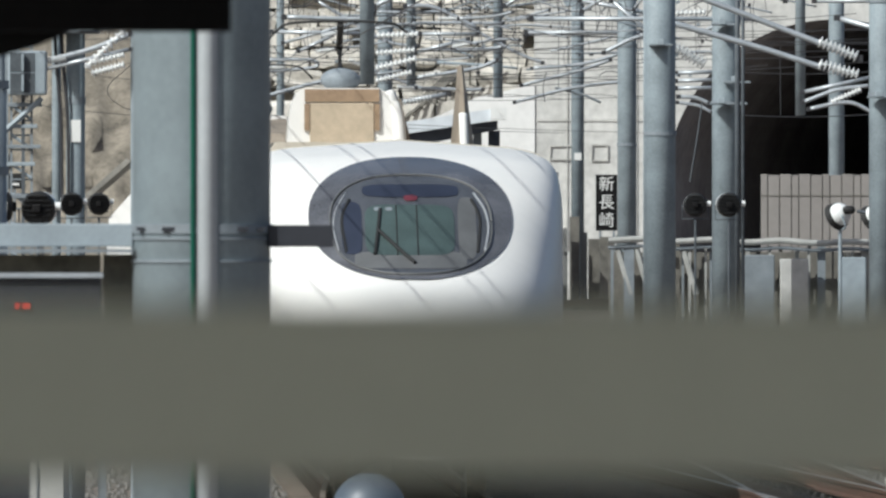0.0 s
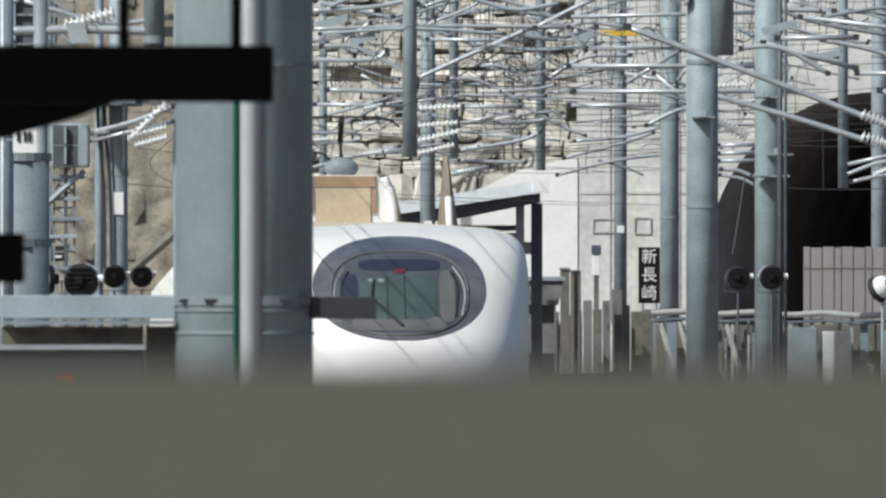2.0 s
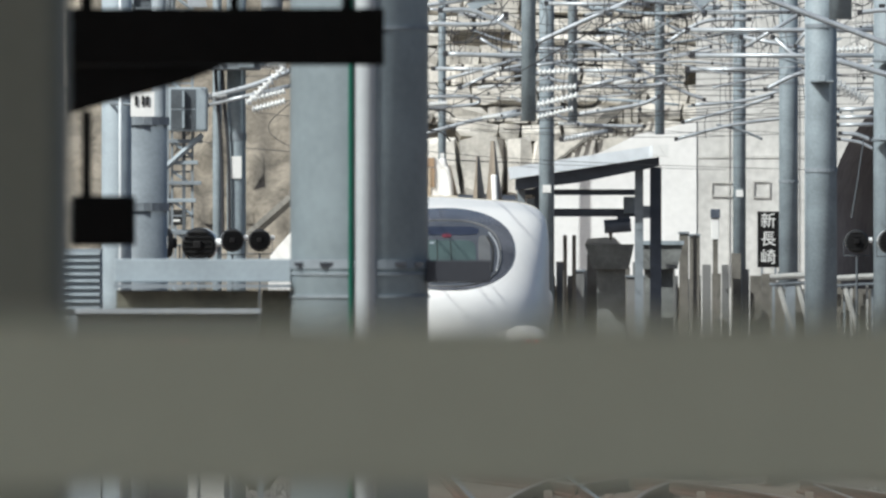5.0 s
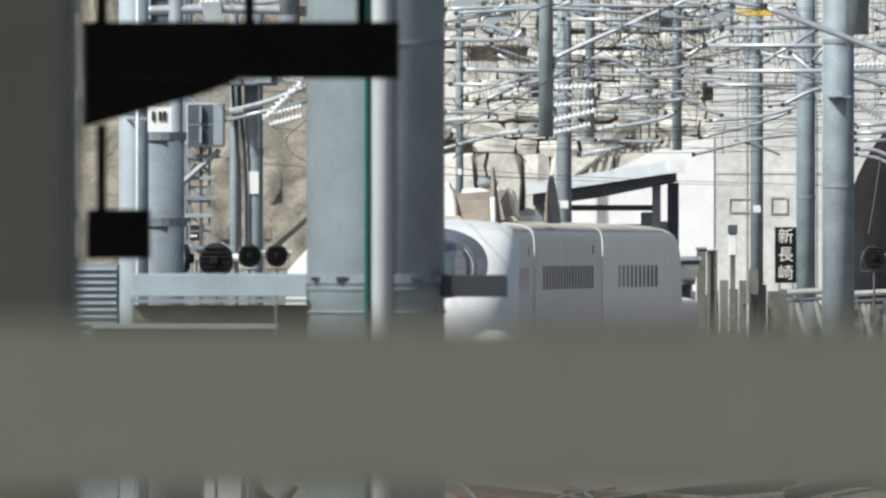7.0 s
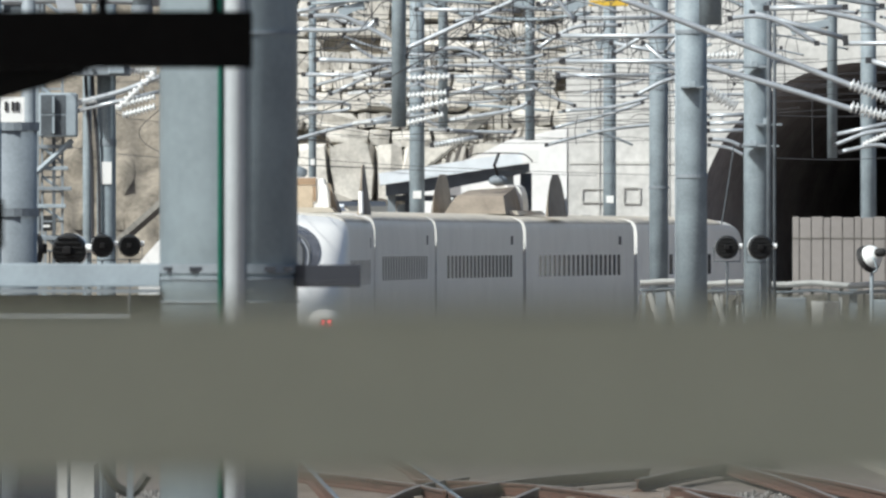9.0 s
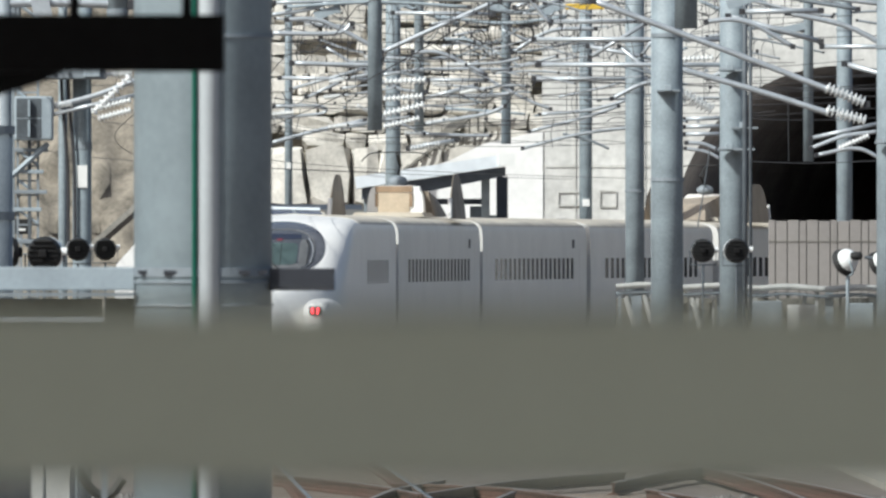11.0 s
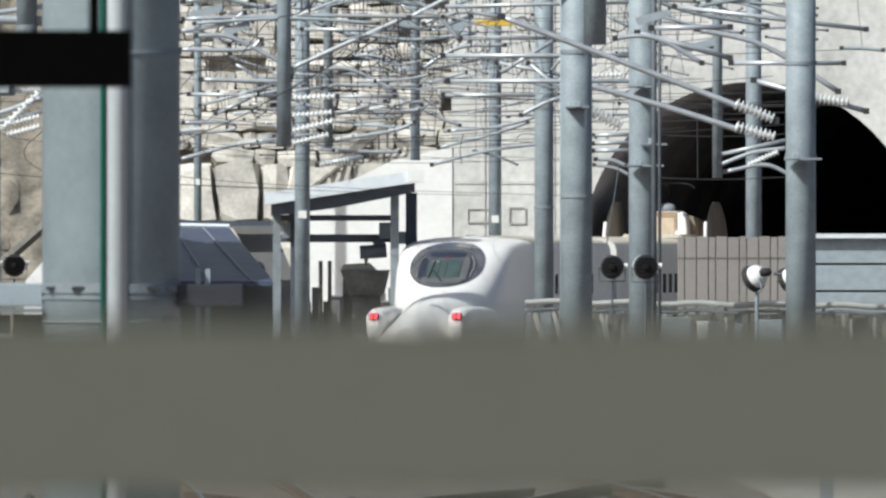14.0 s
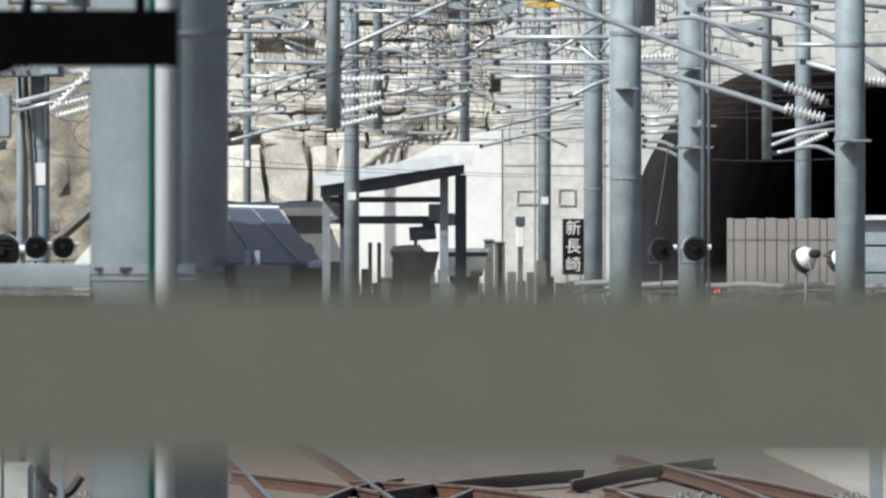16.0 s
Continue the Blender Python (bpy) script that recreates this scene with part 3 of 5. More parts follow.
def mid_car(name, panto=None, flip=1):
    car = thing(name, "white bullet train coach with a row of small windows", "train car", "cars of the train")
    bm = loft([14, 38.4], -26.2)
    part("body", bm, COACH_W, car, "", True)
    for y in (-12.35, 12.35):
        part("gangway", boxes(((0, y, 1.95), (2.6, 0.3, 2.6)), bevel=0.05), RUBBER, car, "dark gangway bellows")
    side_windows(car, -9.6, 9.6)
    for side in (-1, 1):
        for y in (-10.9, 10.9):
            part("door", boxes(((side * 1.718, y, 1.95), (0.012, 0.9, 1.95)), bevel=0.003), COACH_W, car)
        part("side_indicator", boxes(((side * 1.705, 8.9, 2.95), (0.03, 0.6, 0.24))), RUBBER, car)
    part("roof_panel", roof_skin(14.2, 38.2, -26.2), TRAIN_ROOF, car, "dusty cream roof panel", True)
    if panto is not None:
        y = 0.0
        rig = part("pantograph_base", boxes(((0, 0.3, 3.63), (1.9, 4.4, 0.05)), bevel=0.01), TRAIN_ROOF, car, "dusty roof well")
        rig.matrix_basis = pose(0, panto, 0.07, 0, 0, 0 if flip > 0 else 180)
        base = bmesh.new()
        prism(base, [(-0.74, 3.6), (0.74, 3.6), (0.72, 3.95), (0.68, 4.22), (0.61, 4.38), (0.5, 4.45), (-0.5, 4.45), (-0.61, 4.38), (-0.68, 4.22), (-0.72, 3.95)], y - 0.9, y + 0.3)
        part("pantograph_cover", base, TRAIN_W, rig, "white rounded pantograph base cover")
        part("cover_edge", tube(bmesh.new(), bend([(0.78, y - 0.9, 3.66), (0.74, y - 0.86, 4.1), (0.62, y - 0.8, 4.4)]), 0.09), TRAIN_W, rig, "white cover edge", True)
        part("front_panel", boxes(((0, y - 0.91, 3.97), (0.86, 0.05, 0.56)), bevel=0.01), BEIGE, rig, "dusty beige panel")
        part("top_band", boxes(((0, y - 0.915, 4.35), (1.0, 0.05, 0.17))), BROWN, rig, "brown dusty band")
        for sx in (-1, 1):
            part("dark_slot", boxes(((sx * 0.47, y - 0.92, 4.06), (0.07, 0.05, 0.36))), BROWN, rig)
        part("cover_ramp", prism(bmesh.new(), [(-1.0, 3.6), (1.0, 3.6), (0.9, 3.72), (-0.9, 3.72)], y - 2.6, y + 3.2), TRAIN_ROOF, rig)
        drum = bmesh.new()
        bmesh.ops.create_uvsphere(drum, u_segments=20, v_segments=12, radius=1, matrix=Matrix.LocRotScale((0, y + 0.2, 4.57), None, (0.27, 0.22, 0.16)))
        part("insulator_drum", drum, GALV_D, rig, "grey rounded drum", True)
        part("pantograph_arm", tube(bmesh.new(), [(0, y + 0.2, 4.7), (0, y + 1.0, 5.0), (0, y + 0.1, 5.32)], 0.045), RUBBER, rig, "dark single arm")
        part("pantograph_head", tube(bmesh.new(), bend([(-0.9, y + 0.1, 5.2), (-0.6, y + 0.1, 5.34), (0.6, y + 0.1, 5.34), (0.9, y + 0.1, 5.2)]), 0.02), RUBBER, rig)
        part("guide_horn", tube(bmesh.new(), [(-0.86, y + 0.1, 5.24), (-0.98, y + 0.1, 5.1)], 0.02), RUBBER, rig)
        for sx in (-1, 1):
            bm, rows = bmesh.new(), []
            for k in range(9):
                f = k / 8
                z, th, ln = 3.55 + 1.2 * f, 0.035 + 0.125 * (1 - f) ** 1.2, 0.62 + 1.25 * (1 - f ** 2.4) ** 0.8
                xc = sx * (1.64 - 0.03 * f)
                rows.append([bm.verts.new((xc + th * dx, y + ln * dy, z)) for dx, dy in ((0, -1), (0.7, -0.8), (1, -0.3), (1, 0.3), (0.7, 0.8), (0, 1), (-0.7, 0.8), (-1, 0.3), (-1, -0.3), (-0.7, -0.8))])
            for A, B in zip(rows, rows[1:]):
                for k in range(10):
                    bm.faces.new((A[k], A[(k + 1) % 10], B[(k + 1) % 10], B[k]))
            bm.faces.new(rows[0][::-1]), bm.faces.new(rows[-1])
            bmesh.ops.recalc_face_normals(bm, faces=bm.faces)
            part("noise_shield", bm, SHIELD, rig, "brown-grey tapered pantograph noise shield")
            # white tube stands in for the sunlit front edge of the shield
            part("shield_edge", tube(bmesh.new(), bend([(sx * 1.64 - 0.02, y - 1.95, 3.56), (sx * 1.63 - 0.02, y - 1.9, 3.8), (sx * 1.62 - 0.02, y - 1.8, 4.1)]), 0.06), TRAIN_W, rig, "white strip painted as the sunlit leading edge", True)
        bm = bmesh.new()
        lo = [bm.verts.new(v) for v in ((-0.7, 0.3, 3.62), (0.98, 0.3, 3.62), (0.82, 0.3, 4.3), (-0.5, 0.3, 4.4))]
        hi = [bm.verts.new(v) for v in ((-0.75, 4.2, 3.62), (1.0, 4.2, 3.62), (0.8, 3.2, 4.12), (-0.55, 3.2, 4.12))]
        bm.faces.new(lo), bm.faces.new(hi[::-1])
        for k in range(4):
            bm.faces.new((lo[(k + 1) % 4], lo[k], hi[k], hi[(k + 1) % 4]))
        bmesh.ops.recalc_face_normals(bm, faces=bm.faces)
        part("rear_ramp", bm, SHIELD, rig, "brown dusty sloping cover")
    bogies(car, -8.75, 8.75)
    return car


tail_car = cab_car("train_end_car")
coaches = [mid_car("train_coach", 6.0), mid_car("train_coach"), mid_car("train_coach"), mid_car("train_coach", -5.0, -1)]
lead_car = copy_thing(tail_car, pose(0, 300, 0))
CARS = [(tail_car, 8.3, 0), (coaches[0], 34.6, 0), (coaches[1], 59.6, 0), (coaches[2], 84.6, 0), (coaches[3], 109.6, 0), (lead_car, 136.0, 180)]

# ---- portal, slope ----
AX, AZ, AR = 16.45, 3.38, 5.42          # arch centre and radius at the portal


def portal():
    t = thing("tunnel_portal", "pale concrete tunnel portal wall with a dark arch", "tunnel portal", kind="structure")
    x0, x1, z1 = spot(1165, 0, PORTAL).x, 40.0, 16.0
    arch = [(AX + AR * math.cos(a), AZ + AR * math.sin(a)) for a in np.linspace(0, math.pi, 33)]
    arch = [(AX + AR, -0.35)] + arch + [(AX - AR, -0.35)]
    sl = 0.2172
    top = 26.0
    bm = bmesh.new()
    front = [bm.verts.new((x, PORTAL, z)) for x, z in arch[1:-1]]
    above = [bm.verts.new((x, PORTAL, top)) for x, z in arch[1:-1]]
    for i in range(len(front) - 1):
        bm.faces.new((front[i], front[i + 1], above[i + 1], above[i]))
    for xa, xb in ((x0, AX - AR), (AX + AR, x1)):
        bm.faces.new([bm.verts.new((x, PORTAL, z)) for x, z in ((xa, -0.36), (xb, -0.36), (xb, top), (xa, top))])
    bmesh.ops.recalc_face_normals(bm, faces=bm.faces)
    part("face", bm, CONCRETE, t)
    part("mass", boxes((((x0 + x1) / 2, PORTAL + 3.2, 18.0), (x1 - x0, 6.0, 16))), CONCRETE, t)
    bm = bmesh.new()
    R = []
    for y in (0, 40, 80, 120, 160, 220):
        R.append([bm.verts.new((x + sl * y, PORTAL + y, z)) for x, z in arch])
    for A, B in zip(R, R[1:]):
        for k in range(len(arch) - 1):
            bm.faces.new((A[k], A[k + 1], B[k + 1], B[k]))
    bm.faces.new(R[-1])
    bmesh.ops.recalc_face_normals(bm, faces=bm.faces)
    part("lining", bm, TUNNEL_M, t, "sooty tunnel lining")
    return t


def slope():
    """Stacked concrete-block hillside left of the portal."""
    t = thing("block_slope", "beige stepped concrete block retaining slope with dark joints", "retaining wall", kind="structure")
    d0 = PORTAL + 8
    bm = bmesh.new()
    n = 40
    rows = []
    for j in range(9):
        z = -0.4 + j * 2.2
        y = d0 + 0.85 + max(0, z - 3.5) * 0.55
        rows.append([bm.verts.new((-30 + 75 * i / n, y + noise.noise((i * 0.7, j * 0.9, 0)) * 0.35, z)) for i in range(n + 1)])
    for A, B in zip(rows, rows[1:]):
        for i in range(n):
            if A[i].co.z < AZ + AR + 0.4 and AX - AR - 1.2 < A[i].co.x < AX + AR + 5:
                continue          # the bore of the tunnel
            bm.faces.new((A[i], A[i + 1], B[i + 1], B[i]))
    part("hillside", bm, ROCK, t, "dark soil and rock", True)
    rnd = random.Random(4)
    shapes = []
    for k in range(14):
        bm = bmesh.new()
        box(bm, (0, 0, 0), (1, 1, 1))
        bmesh.ops.subdivide_edges(bm, edges=bm.edges[:], cuts=1, use_grid_fill=True)
        for v in bm.verts:
            v.co *= 1.0 - 0.10 * (v.co.length > 0.75)
            v.co += Vector([rnd.uniform(-0.085, 0.085) for _ in range(3)])
        me = bpy.data.meshes.new("block")
        bm.to_mesh(me)
        bm.free()
        me.materials.append(BLOCK)
        shapes.append(me)
    z = 6.2
    while z < 14.6:
        h = rnd.uniform(0.42, 0.7)
        x = -16 + rnd.uniform(-0.6, 0)
        y = d0 + max(0, z - 3.5) * 0.55
        while x < 12.5:
            w = rnd.choice((0.35, 0.6, 0.9, 1.2, 1.6)) * rnd.uniform(0.8, 1.25)
            hh = h * rnd.uniform(0.78, 1.05)
            m = Matrix.LocRotScale((x + w / 2, y + 0.5 + rnd.uniform(-0.1, 0.1), z + hh / 2), Euler((rnd.uniform(-0.25, 0.1), rnd.uniform(-0.05, 0.05), rnd.uniform(-0.06, 0.06))), (w * 1.0, 1.0, hh))
            if rnd.random() < 0.94:
                ob = new("block", rnd.choice(shapes))
                ob.parent, ob.matrix_basis = t, m
            x += w + rnd.uniform(-0.02, 0.05)
        z += h
    # larger leaning shotcrete panels at the foot
    for z, h in ((1.2, 1.5), (2.7, 1.6), (4.3, 1.95)):
        x = -16.5
        while x < 8.5:
            w = rnd.uniform(0.9, 2.2)
            ob = new("block", rnd.choice(shapes))
            ob.parent = t
            ob.matrix_basis = Matrix.LocRotScale((x + w / 2, d0 + 0.5 + rnd.uniform(-0.1, 0.1), z + h / 2), Euler((-0.15, rnd.uniform(-0.1, 0.1), rnd.uniform(-0.15, 0.15))), (w * 0.96, 0.9, h * rnd.uniform(0.86, 0.97)))
            x += w


ground()
track(track_x, 120, 640, "main_track", "departing railway track with rusty rails and polished heads")
turnout()
near_rail()
hanging_frame()
round_pole()
portal()
slope()


# ---- masts ----
def mast(x, w, d, top=-260, foot=None, tag=None, bands=(), material=None, name="catenary_mast", label="pale galvanised round steel catenary mast"):
    p = spot(x, 0, d)
    r = w * d / F / 2
    z0 = -0.35 if foot is None else spot(x, foot, d).z
    z1 = spot(x, top, d).z
    t = thing(name, label, "pole", "catenary masts")
    part("shaft", rod((p.x, d, z0), (p.x, d, z1), r, r * 0.97, seg=24), material or MAST_M, t)
    for q in t.children[0].data.polygons:
        q.use_smooth = len(q.vertices) == 4
    if tag:
        z = spot(x, tag, d).z
        part("tag", boxes(((p.x, d - r, z), (r * 1.1, 0.03, 0.22))), WHITE, t, "white number tag")
    for y in bands:
        z = spot(x, y, d).z
        part("clamp", rod((p.x, d, z - 0.035), (p.x, d, z + 0.035), r * 1.05, seg=24), GALV_D, t, "steel clamp band")
    return t


mast(716, 14, 472, tag=330)
mast(901, 27, 431, tag=388, bands=(255,))
mast(1242, 23, 462, tag=396, bands=(150, 250))
mast(1329, 34, 353, bands=(200, 375))
mast(1387, 56, 262, bands=(100, 355))
mast(1504, 50, 290, bands=(160, 300))
mast(1524, 9, 288, material=DARKSTEEL, name="mast_cable", label="dark cable bundle strapped beside the mast")
mast(1534, 6, 289, material=DARKSTEEL, name="mast_cable", label="dark cable bundle strapped beside the mast")
mast(1362, 9, 270, material=GALV, name="mast_cable", label="thin pale conduit beside the mast")
mast(1700, 28, 420, bands=(90, 250))
mast(1784, 54, 275, bands=(120, 285))
for x, w, d, f in ((869, 26, 330, 268), (947, 17, 420, 275), (1101, 17, 440, 292), (1636, 18, 400, 323), (1421, 40, 148, 88)):
    mast(x, w, d, foot=f, name="drop_post", label="galvanised drop post hanging from the catenary beam")


# ---- shed, walls and buildings before the slope ----
def shed():
    d = 440.0
    t = thing("open_shed", "open steel shed with a pale sloping roof and dark posts", "shed")
    roof = part("roof", flat([(833, 350), (1088, 312), (1088, 333), (836, 371)], d - 2.2, 4.6), ROOF_W, t, "pale blue-white roof sheet")
    part("end_cap", flat([(1088, 310), (1116, 310), (1116, 331), (1088, 331)], d - 2.3, 0.8), WHITE, roof, "white gutter end")
    part("fascia", flat([(846, 370), (1100, 332), (1100, 348), (960, 376), (846, 390)], d - 1.5, 3.4), STEEL_D, t, "dark blue steel fascia")
    for x0, x1, dd, mt in ((849, 863, d - 1, GALV_D), (880, 890, d + 2, STEEL_D), (1057, 1072, d - 1, GALV_D), (1084, 1104, d + 1.5, STEEL_D)):
        part("post", to_ground(x0, 350 if x0 > 1000 else 372, x1, dd, 0.25), mt, t)
    for x0, x1, y0, y1 in ((863, 1060, 389, 399), (849, 1085, 423, 437)):
        part("cross_beam", slab(x0, y0, x1, y1, d + 0.6, 0.2), STEEL_D, t, "dark cross beam")
    for x0, x1, y0, y1 in ((1037, 1057, 402, 432), (866, 880, 405, 430), (1066, 1084, 418, 440)):
        part("junction_box", slab(x0, y0, x1, y1, d + 0.2, 0.3, 0.02), GALV_D, t)
    m = thing("hoist", "dark blue electric hoist hung from the shed beam", "hoist")
    bm = cyl(bmesh.new(), spot(1003, 455, d), spot(1050, 452, d), 0.2, seg=16)
    part("motor", bm, STEEL_D, m)
    part("trolley", slab(1026, 436, 1048, 446, d, 0.3), STEEL_D, m)
    part("hook", rod(spot(1014, 462, d), spot(1014, 478, d), 0.08, 0.03, seg=10), POSTS_D, m)
    h = thing("skip", "dark grey trapezoid tipping skip", "skip")
    part("bin", flat([(969, 486), (1056, 486), (1046, 530), (984, 530)], d + 2.2, 2.0), SKIP, h)
    part("load", flat([(968, 487), (974, 476), (1020, 473), (1034, 487)], d + 2.4, 1.6), CONCRETE, h, "pale heap of spoil")
    part("leg", to_ground(990, 529, 1040, d + 2.6, 1.2), SKIP, h)
    h = thing("skip", "grey-green tipping skip with a pale rim behind the shed post", "skip")
    part("bin", flat([(1060, 486), (1142, 486), (1132, 530), (1068, 530)], d + 5.4, 1.6), SKIP, h)
    part("rim", flat([(1058, 480), (1144, 480), (1144, 487), (1058, 487)], d + 5.3, 1.8), GALV, h, "pale rim")
    part("leg", to_ground(1075, 529, 1125, d + 5.8, 1.0), SKIP, h)
    for x in (930, 946, 1160):
        p = thing("marker_post", "short dark marker post", "post")
        part("shaft", to_ground(x, 470, x + 7, d + 3, 0.1), POSTS_D, p)
    w = thing("wing_wall", "bright white concrete wing wall beside the portal", "wall", kind="structure")
    part("panel", flat([(905, 560), (905, 350), (1000, 322), (1060, 292), (1166, 268), (1166, 560)], PORTAL - 0.05, 0.4), WHITEWALL, w)
    r = thing("slope_steps_railing", "dark weathered handrails climbing the slope beside the wing wall", "railing")
    for k in range(6):
        a, b = spot(880 + 17 * k, 372 - 13 * k, 483.9), spot(1010 + 15 * k, 250 - 9 * k, 485.3)
        part("handrail", tube(bmesh.new(), [a, b], 0.045, 6), POSTS_D, r)
        for q in (0.15, 0.5, 0.85):
            c = a.lerp(b, q)
            part("post", rod(c, c - Vector((0, -1.2, 1.1)), 0.03, seg=6), POSTS_D, r)
    n = thing("navy_roof_building", "low building with a navy sheet roof and pale ridge", "building")
    bm = bmesh.new()
    a = [spot(600, 408, 466), spot(772, 412, 466), spot(850, 506, 452), spot(600, 506, 452)]
    top = [bm.verts.new(v) for v in a]
    low = [bm.verts.new(v - Vector((0, 0, 0.14))) for v in a]
    bm.faces.new(top[::-1]), bm.faces.new(low)
    for k in range(4):
        bm.faces.new((top[k], top[(k + 1) % 4], low[(k + 1) % 4], low[k]))
    bmesh.ops.recalc_face_normals(bm, faces=bm.faces)
    part("roof", bm, NAVY, n, "navy blue sheet roof")
    for k in (0.12, 0.42, 0.72):
        u, v = a[0].lerp(a[1], k), a[3].lerp(a[2], k + 0.12)
        part("seam", tube(bmesh.new(), [u + Vector((0, 0, 0.03)), v + Vector((0, 0, 0.03))], 0.03), GALV_D, n, "pale roof seam")
    part("ridge", tube(bmesh.new(), [a[0] + Vector((0, 0.1, 0.05)), a[1] + Vector((0, 0.1, 0.05))], 0.09), ROOF_W, n, "pale ridge cap")
    part("gable", flat([(772, 400), (845, 400), (905, 540), (852, 540)], 467, 0.2), GABLE, n, "grey gable sheet")
    part("wall", to_ground(600, 504, 905, 456, 8), GABLE, n, "grey sheet wall")
    part("eaves_beam", slab(600, 399, 846, 408, 466.4, 0.3), STEEL_D, n, "dark steel beam along the ridge")
    for x in (712, 729):
        p = thing("vent_pipe", "short pale vent pipe", "pipe")
        part("shaft", to_ground(x, 484, x + 9, 449, 0.15), GALV, p)


def portal_details():
    d = PORTAL - 0.06
    for k, (x0, y0, x1, y1) in enumerate(((1192, 376, 1236, 402), (1266, 374, 1296, 404))):
        t = thing("wall_frame", "shallow rectangular frame on the portal wall", "panel")
        for a, b, c, e in ((x0, y0, x1, y0 + 2), (x0, y1 - 2, x1, y1), (x0, y0 + 2, x0 + 2, y1 - 2), (x1 - 2, y0 + 2, x1, y1 - 2)):
            part("bar", slab(a, b, c, e, d, 0.03), JOINT, t)
    j = thing("wall_joints", "thin stained construction joints of the portal wall", "joint", kind="structure")
    for x in (1222, 1345):
        part("joint", slab(x, -200, x + 1.4, 560, d, 0.02), JOINT, j)
    for y in (330, 150, -40):
        part("joint", slab(1168, y, 1400, y + 1.2, d - 0.004, 0.02), JOINT, j)
    t = thing("tunnel_name_board", "tall black name board with white characters", "sign")
    a, b = spot(1274, 428, 470), spot(1312, 527, 470)
    part("board", slab(1274, 428, 1312, 527, 470, 0.06), BLACK, t)
    for x in (1280, 1304):
        part("leg", to_ground(x, 526, x + 4, 470.01, 0.05), GALV_D, t)
    for k, ch in enumerate(("\u65b0", "\u9577", "\u5d0e")):
        cu = bpy.data.curves.new("character", "FONT")
        cu.body, cu.align_x, cu.align_y, cu.size, cu.extrude = ch, "CENTER", "CENTER", 0.5, 0.004
        tmp = bpy.data.objects.new("character", cu)
        scene.collection.objects.link(tmp)
        bpy.context.view_layer.update()
        me = bpy.data.meshes.new_from_object(tmp.evaluated_get(bpy.context.evaluated_depsgraph_get()))
        bpy.data.objects.remove(tmp)
        me.materials.append(WHITE)
        ob = new("character", me)
        ob.parent = t
        ob.matrix_basis = pose((a.x + b.x) / 2, 469.985, a.z - 0.32 - 0.57 * k, 90, 0, 0)
    p = thing("trackside_phone_post", "grey trackside post with a dark box on top", "post")
    part("shaft", to_ground(1195, 478, 1204, 455, 0.15), POSTS_D, p)
    part("case", slab(1192, 440, 1206, 478, 454.95, 0.25, 0.02), WHITE, p, "white telephone case")
    part("head", slab(1191, 424, 1208, 440, 454.9, 0.3, 0.02), STEEL_D, p)


def far_fence():
    rnd = random.Random(9)
    t = thing("weathered_board_fence", "weathered dark brown-grey board fence of uneven height", "fence")
    x = 900
    while x < 1325:
        w = rnd.uniform(8, 26)
        y = rnd.choice((535, 540, 545, 530, 520, 500)) + rnd.uniform(-4, 4)
        part("board", to_ground(x, y, x + w, 458 + rnd.uniform(0, 0.8), 0.12), rnd.choice((POSTS_D, POSTS_D, SKIP, POSTS_D, GABLE)), t)
        x += w + rnd.uniform(0, 5)
    for x0, y0, x1 in ((1042, 545, 1100), (1107, 520, 1128), (1136, 468, 1152), (1154, 472, 1172), (950, 535, 968), (1018, 525, 1040)):
        c = thing("relay_cabinet", "pale grey trackside relay cabinet", "cabinet")
        part("body", to_ground(x0, y0, x1, 456, 0.7, 0.02), GABLE if y0 > 510 else POSTS_D, c)
        part("lid", slab(x0 - 1.5, y0 - 4, x1 + 1.5, y0, 455.95, 0.8, 0.01), GALV_D, c)


def screen():
    """Tall grey panel screen before the tunnel mouth."""
    d = 305.0
    t = thing("panel_screen", "tall grey-beige panel screen with dark vertical joints", "screen wall")
    x = 1566
    k = 0
    while x < 1795:
        w = 13 if k % 3 == 0 else 21
        part("panel", to_ground(x, 427 + (k % 2) * 1.5, x + w - 1.6, d, 0.08, 0.006), PANEL, t)
        x += w
        k += 1
    part("backing", to_ground(1566, 430, 1795, d + 0.1, 0.05), POSTS_D, t, "dark backing rail")
    part("seam_rail", slab(1566, 464, 1795, 466, d - 0.012, 0.02), POSTS_D, t)
    b = thing("slatted_building", "pale grey building with horizontal cladding bands", "building")
    part("wall", to_ground(1792, 440, 2150, 330, 6), GABLE, b)
    for k in range(4):
        part("band", slab(1794 + 3 * k, 430 + 48 * k, 2150, 474 + 48 * k, 329.8, 0.25, 0.01), GALV, b, "pale cladding band")
    part("roof", slab(1788, 422, 2150, 430, 329.6, 7), ROOF_W, b)


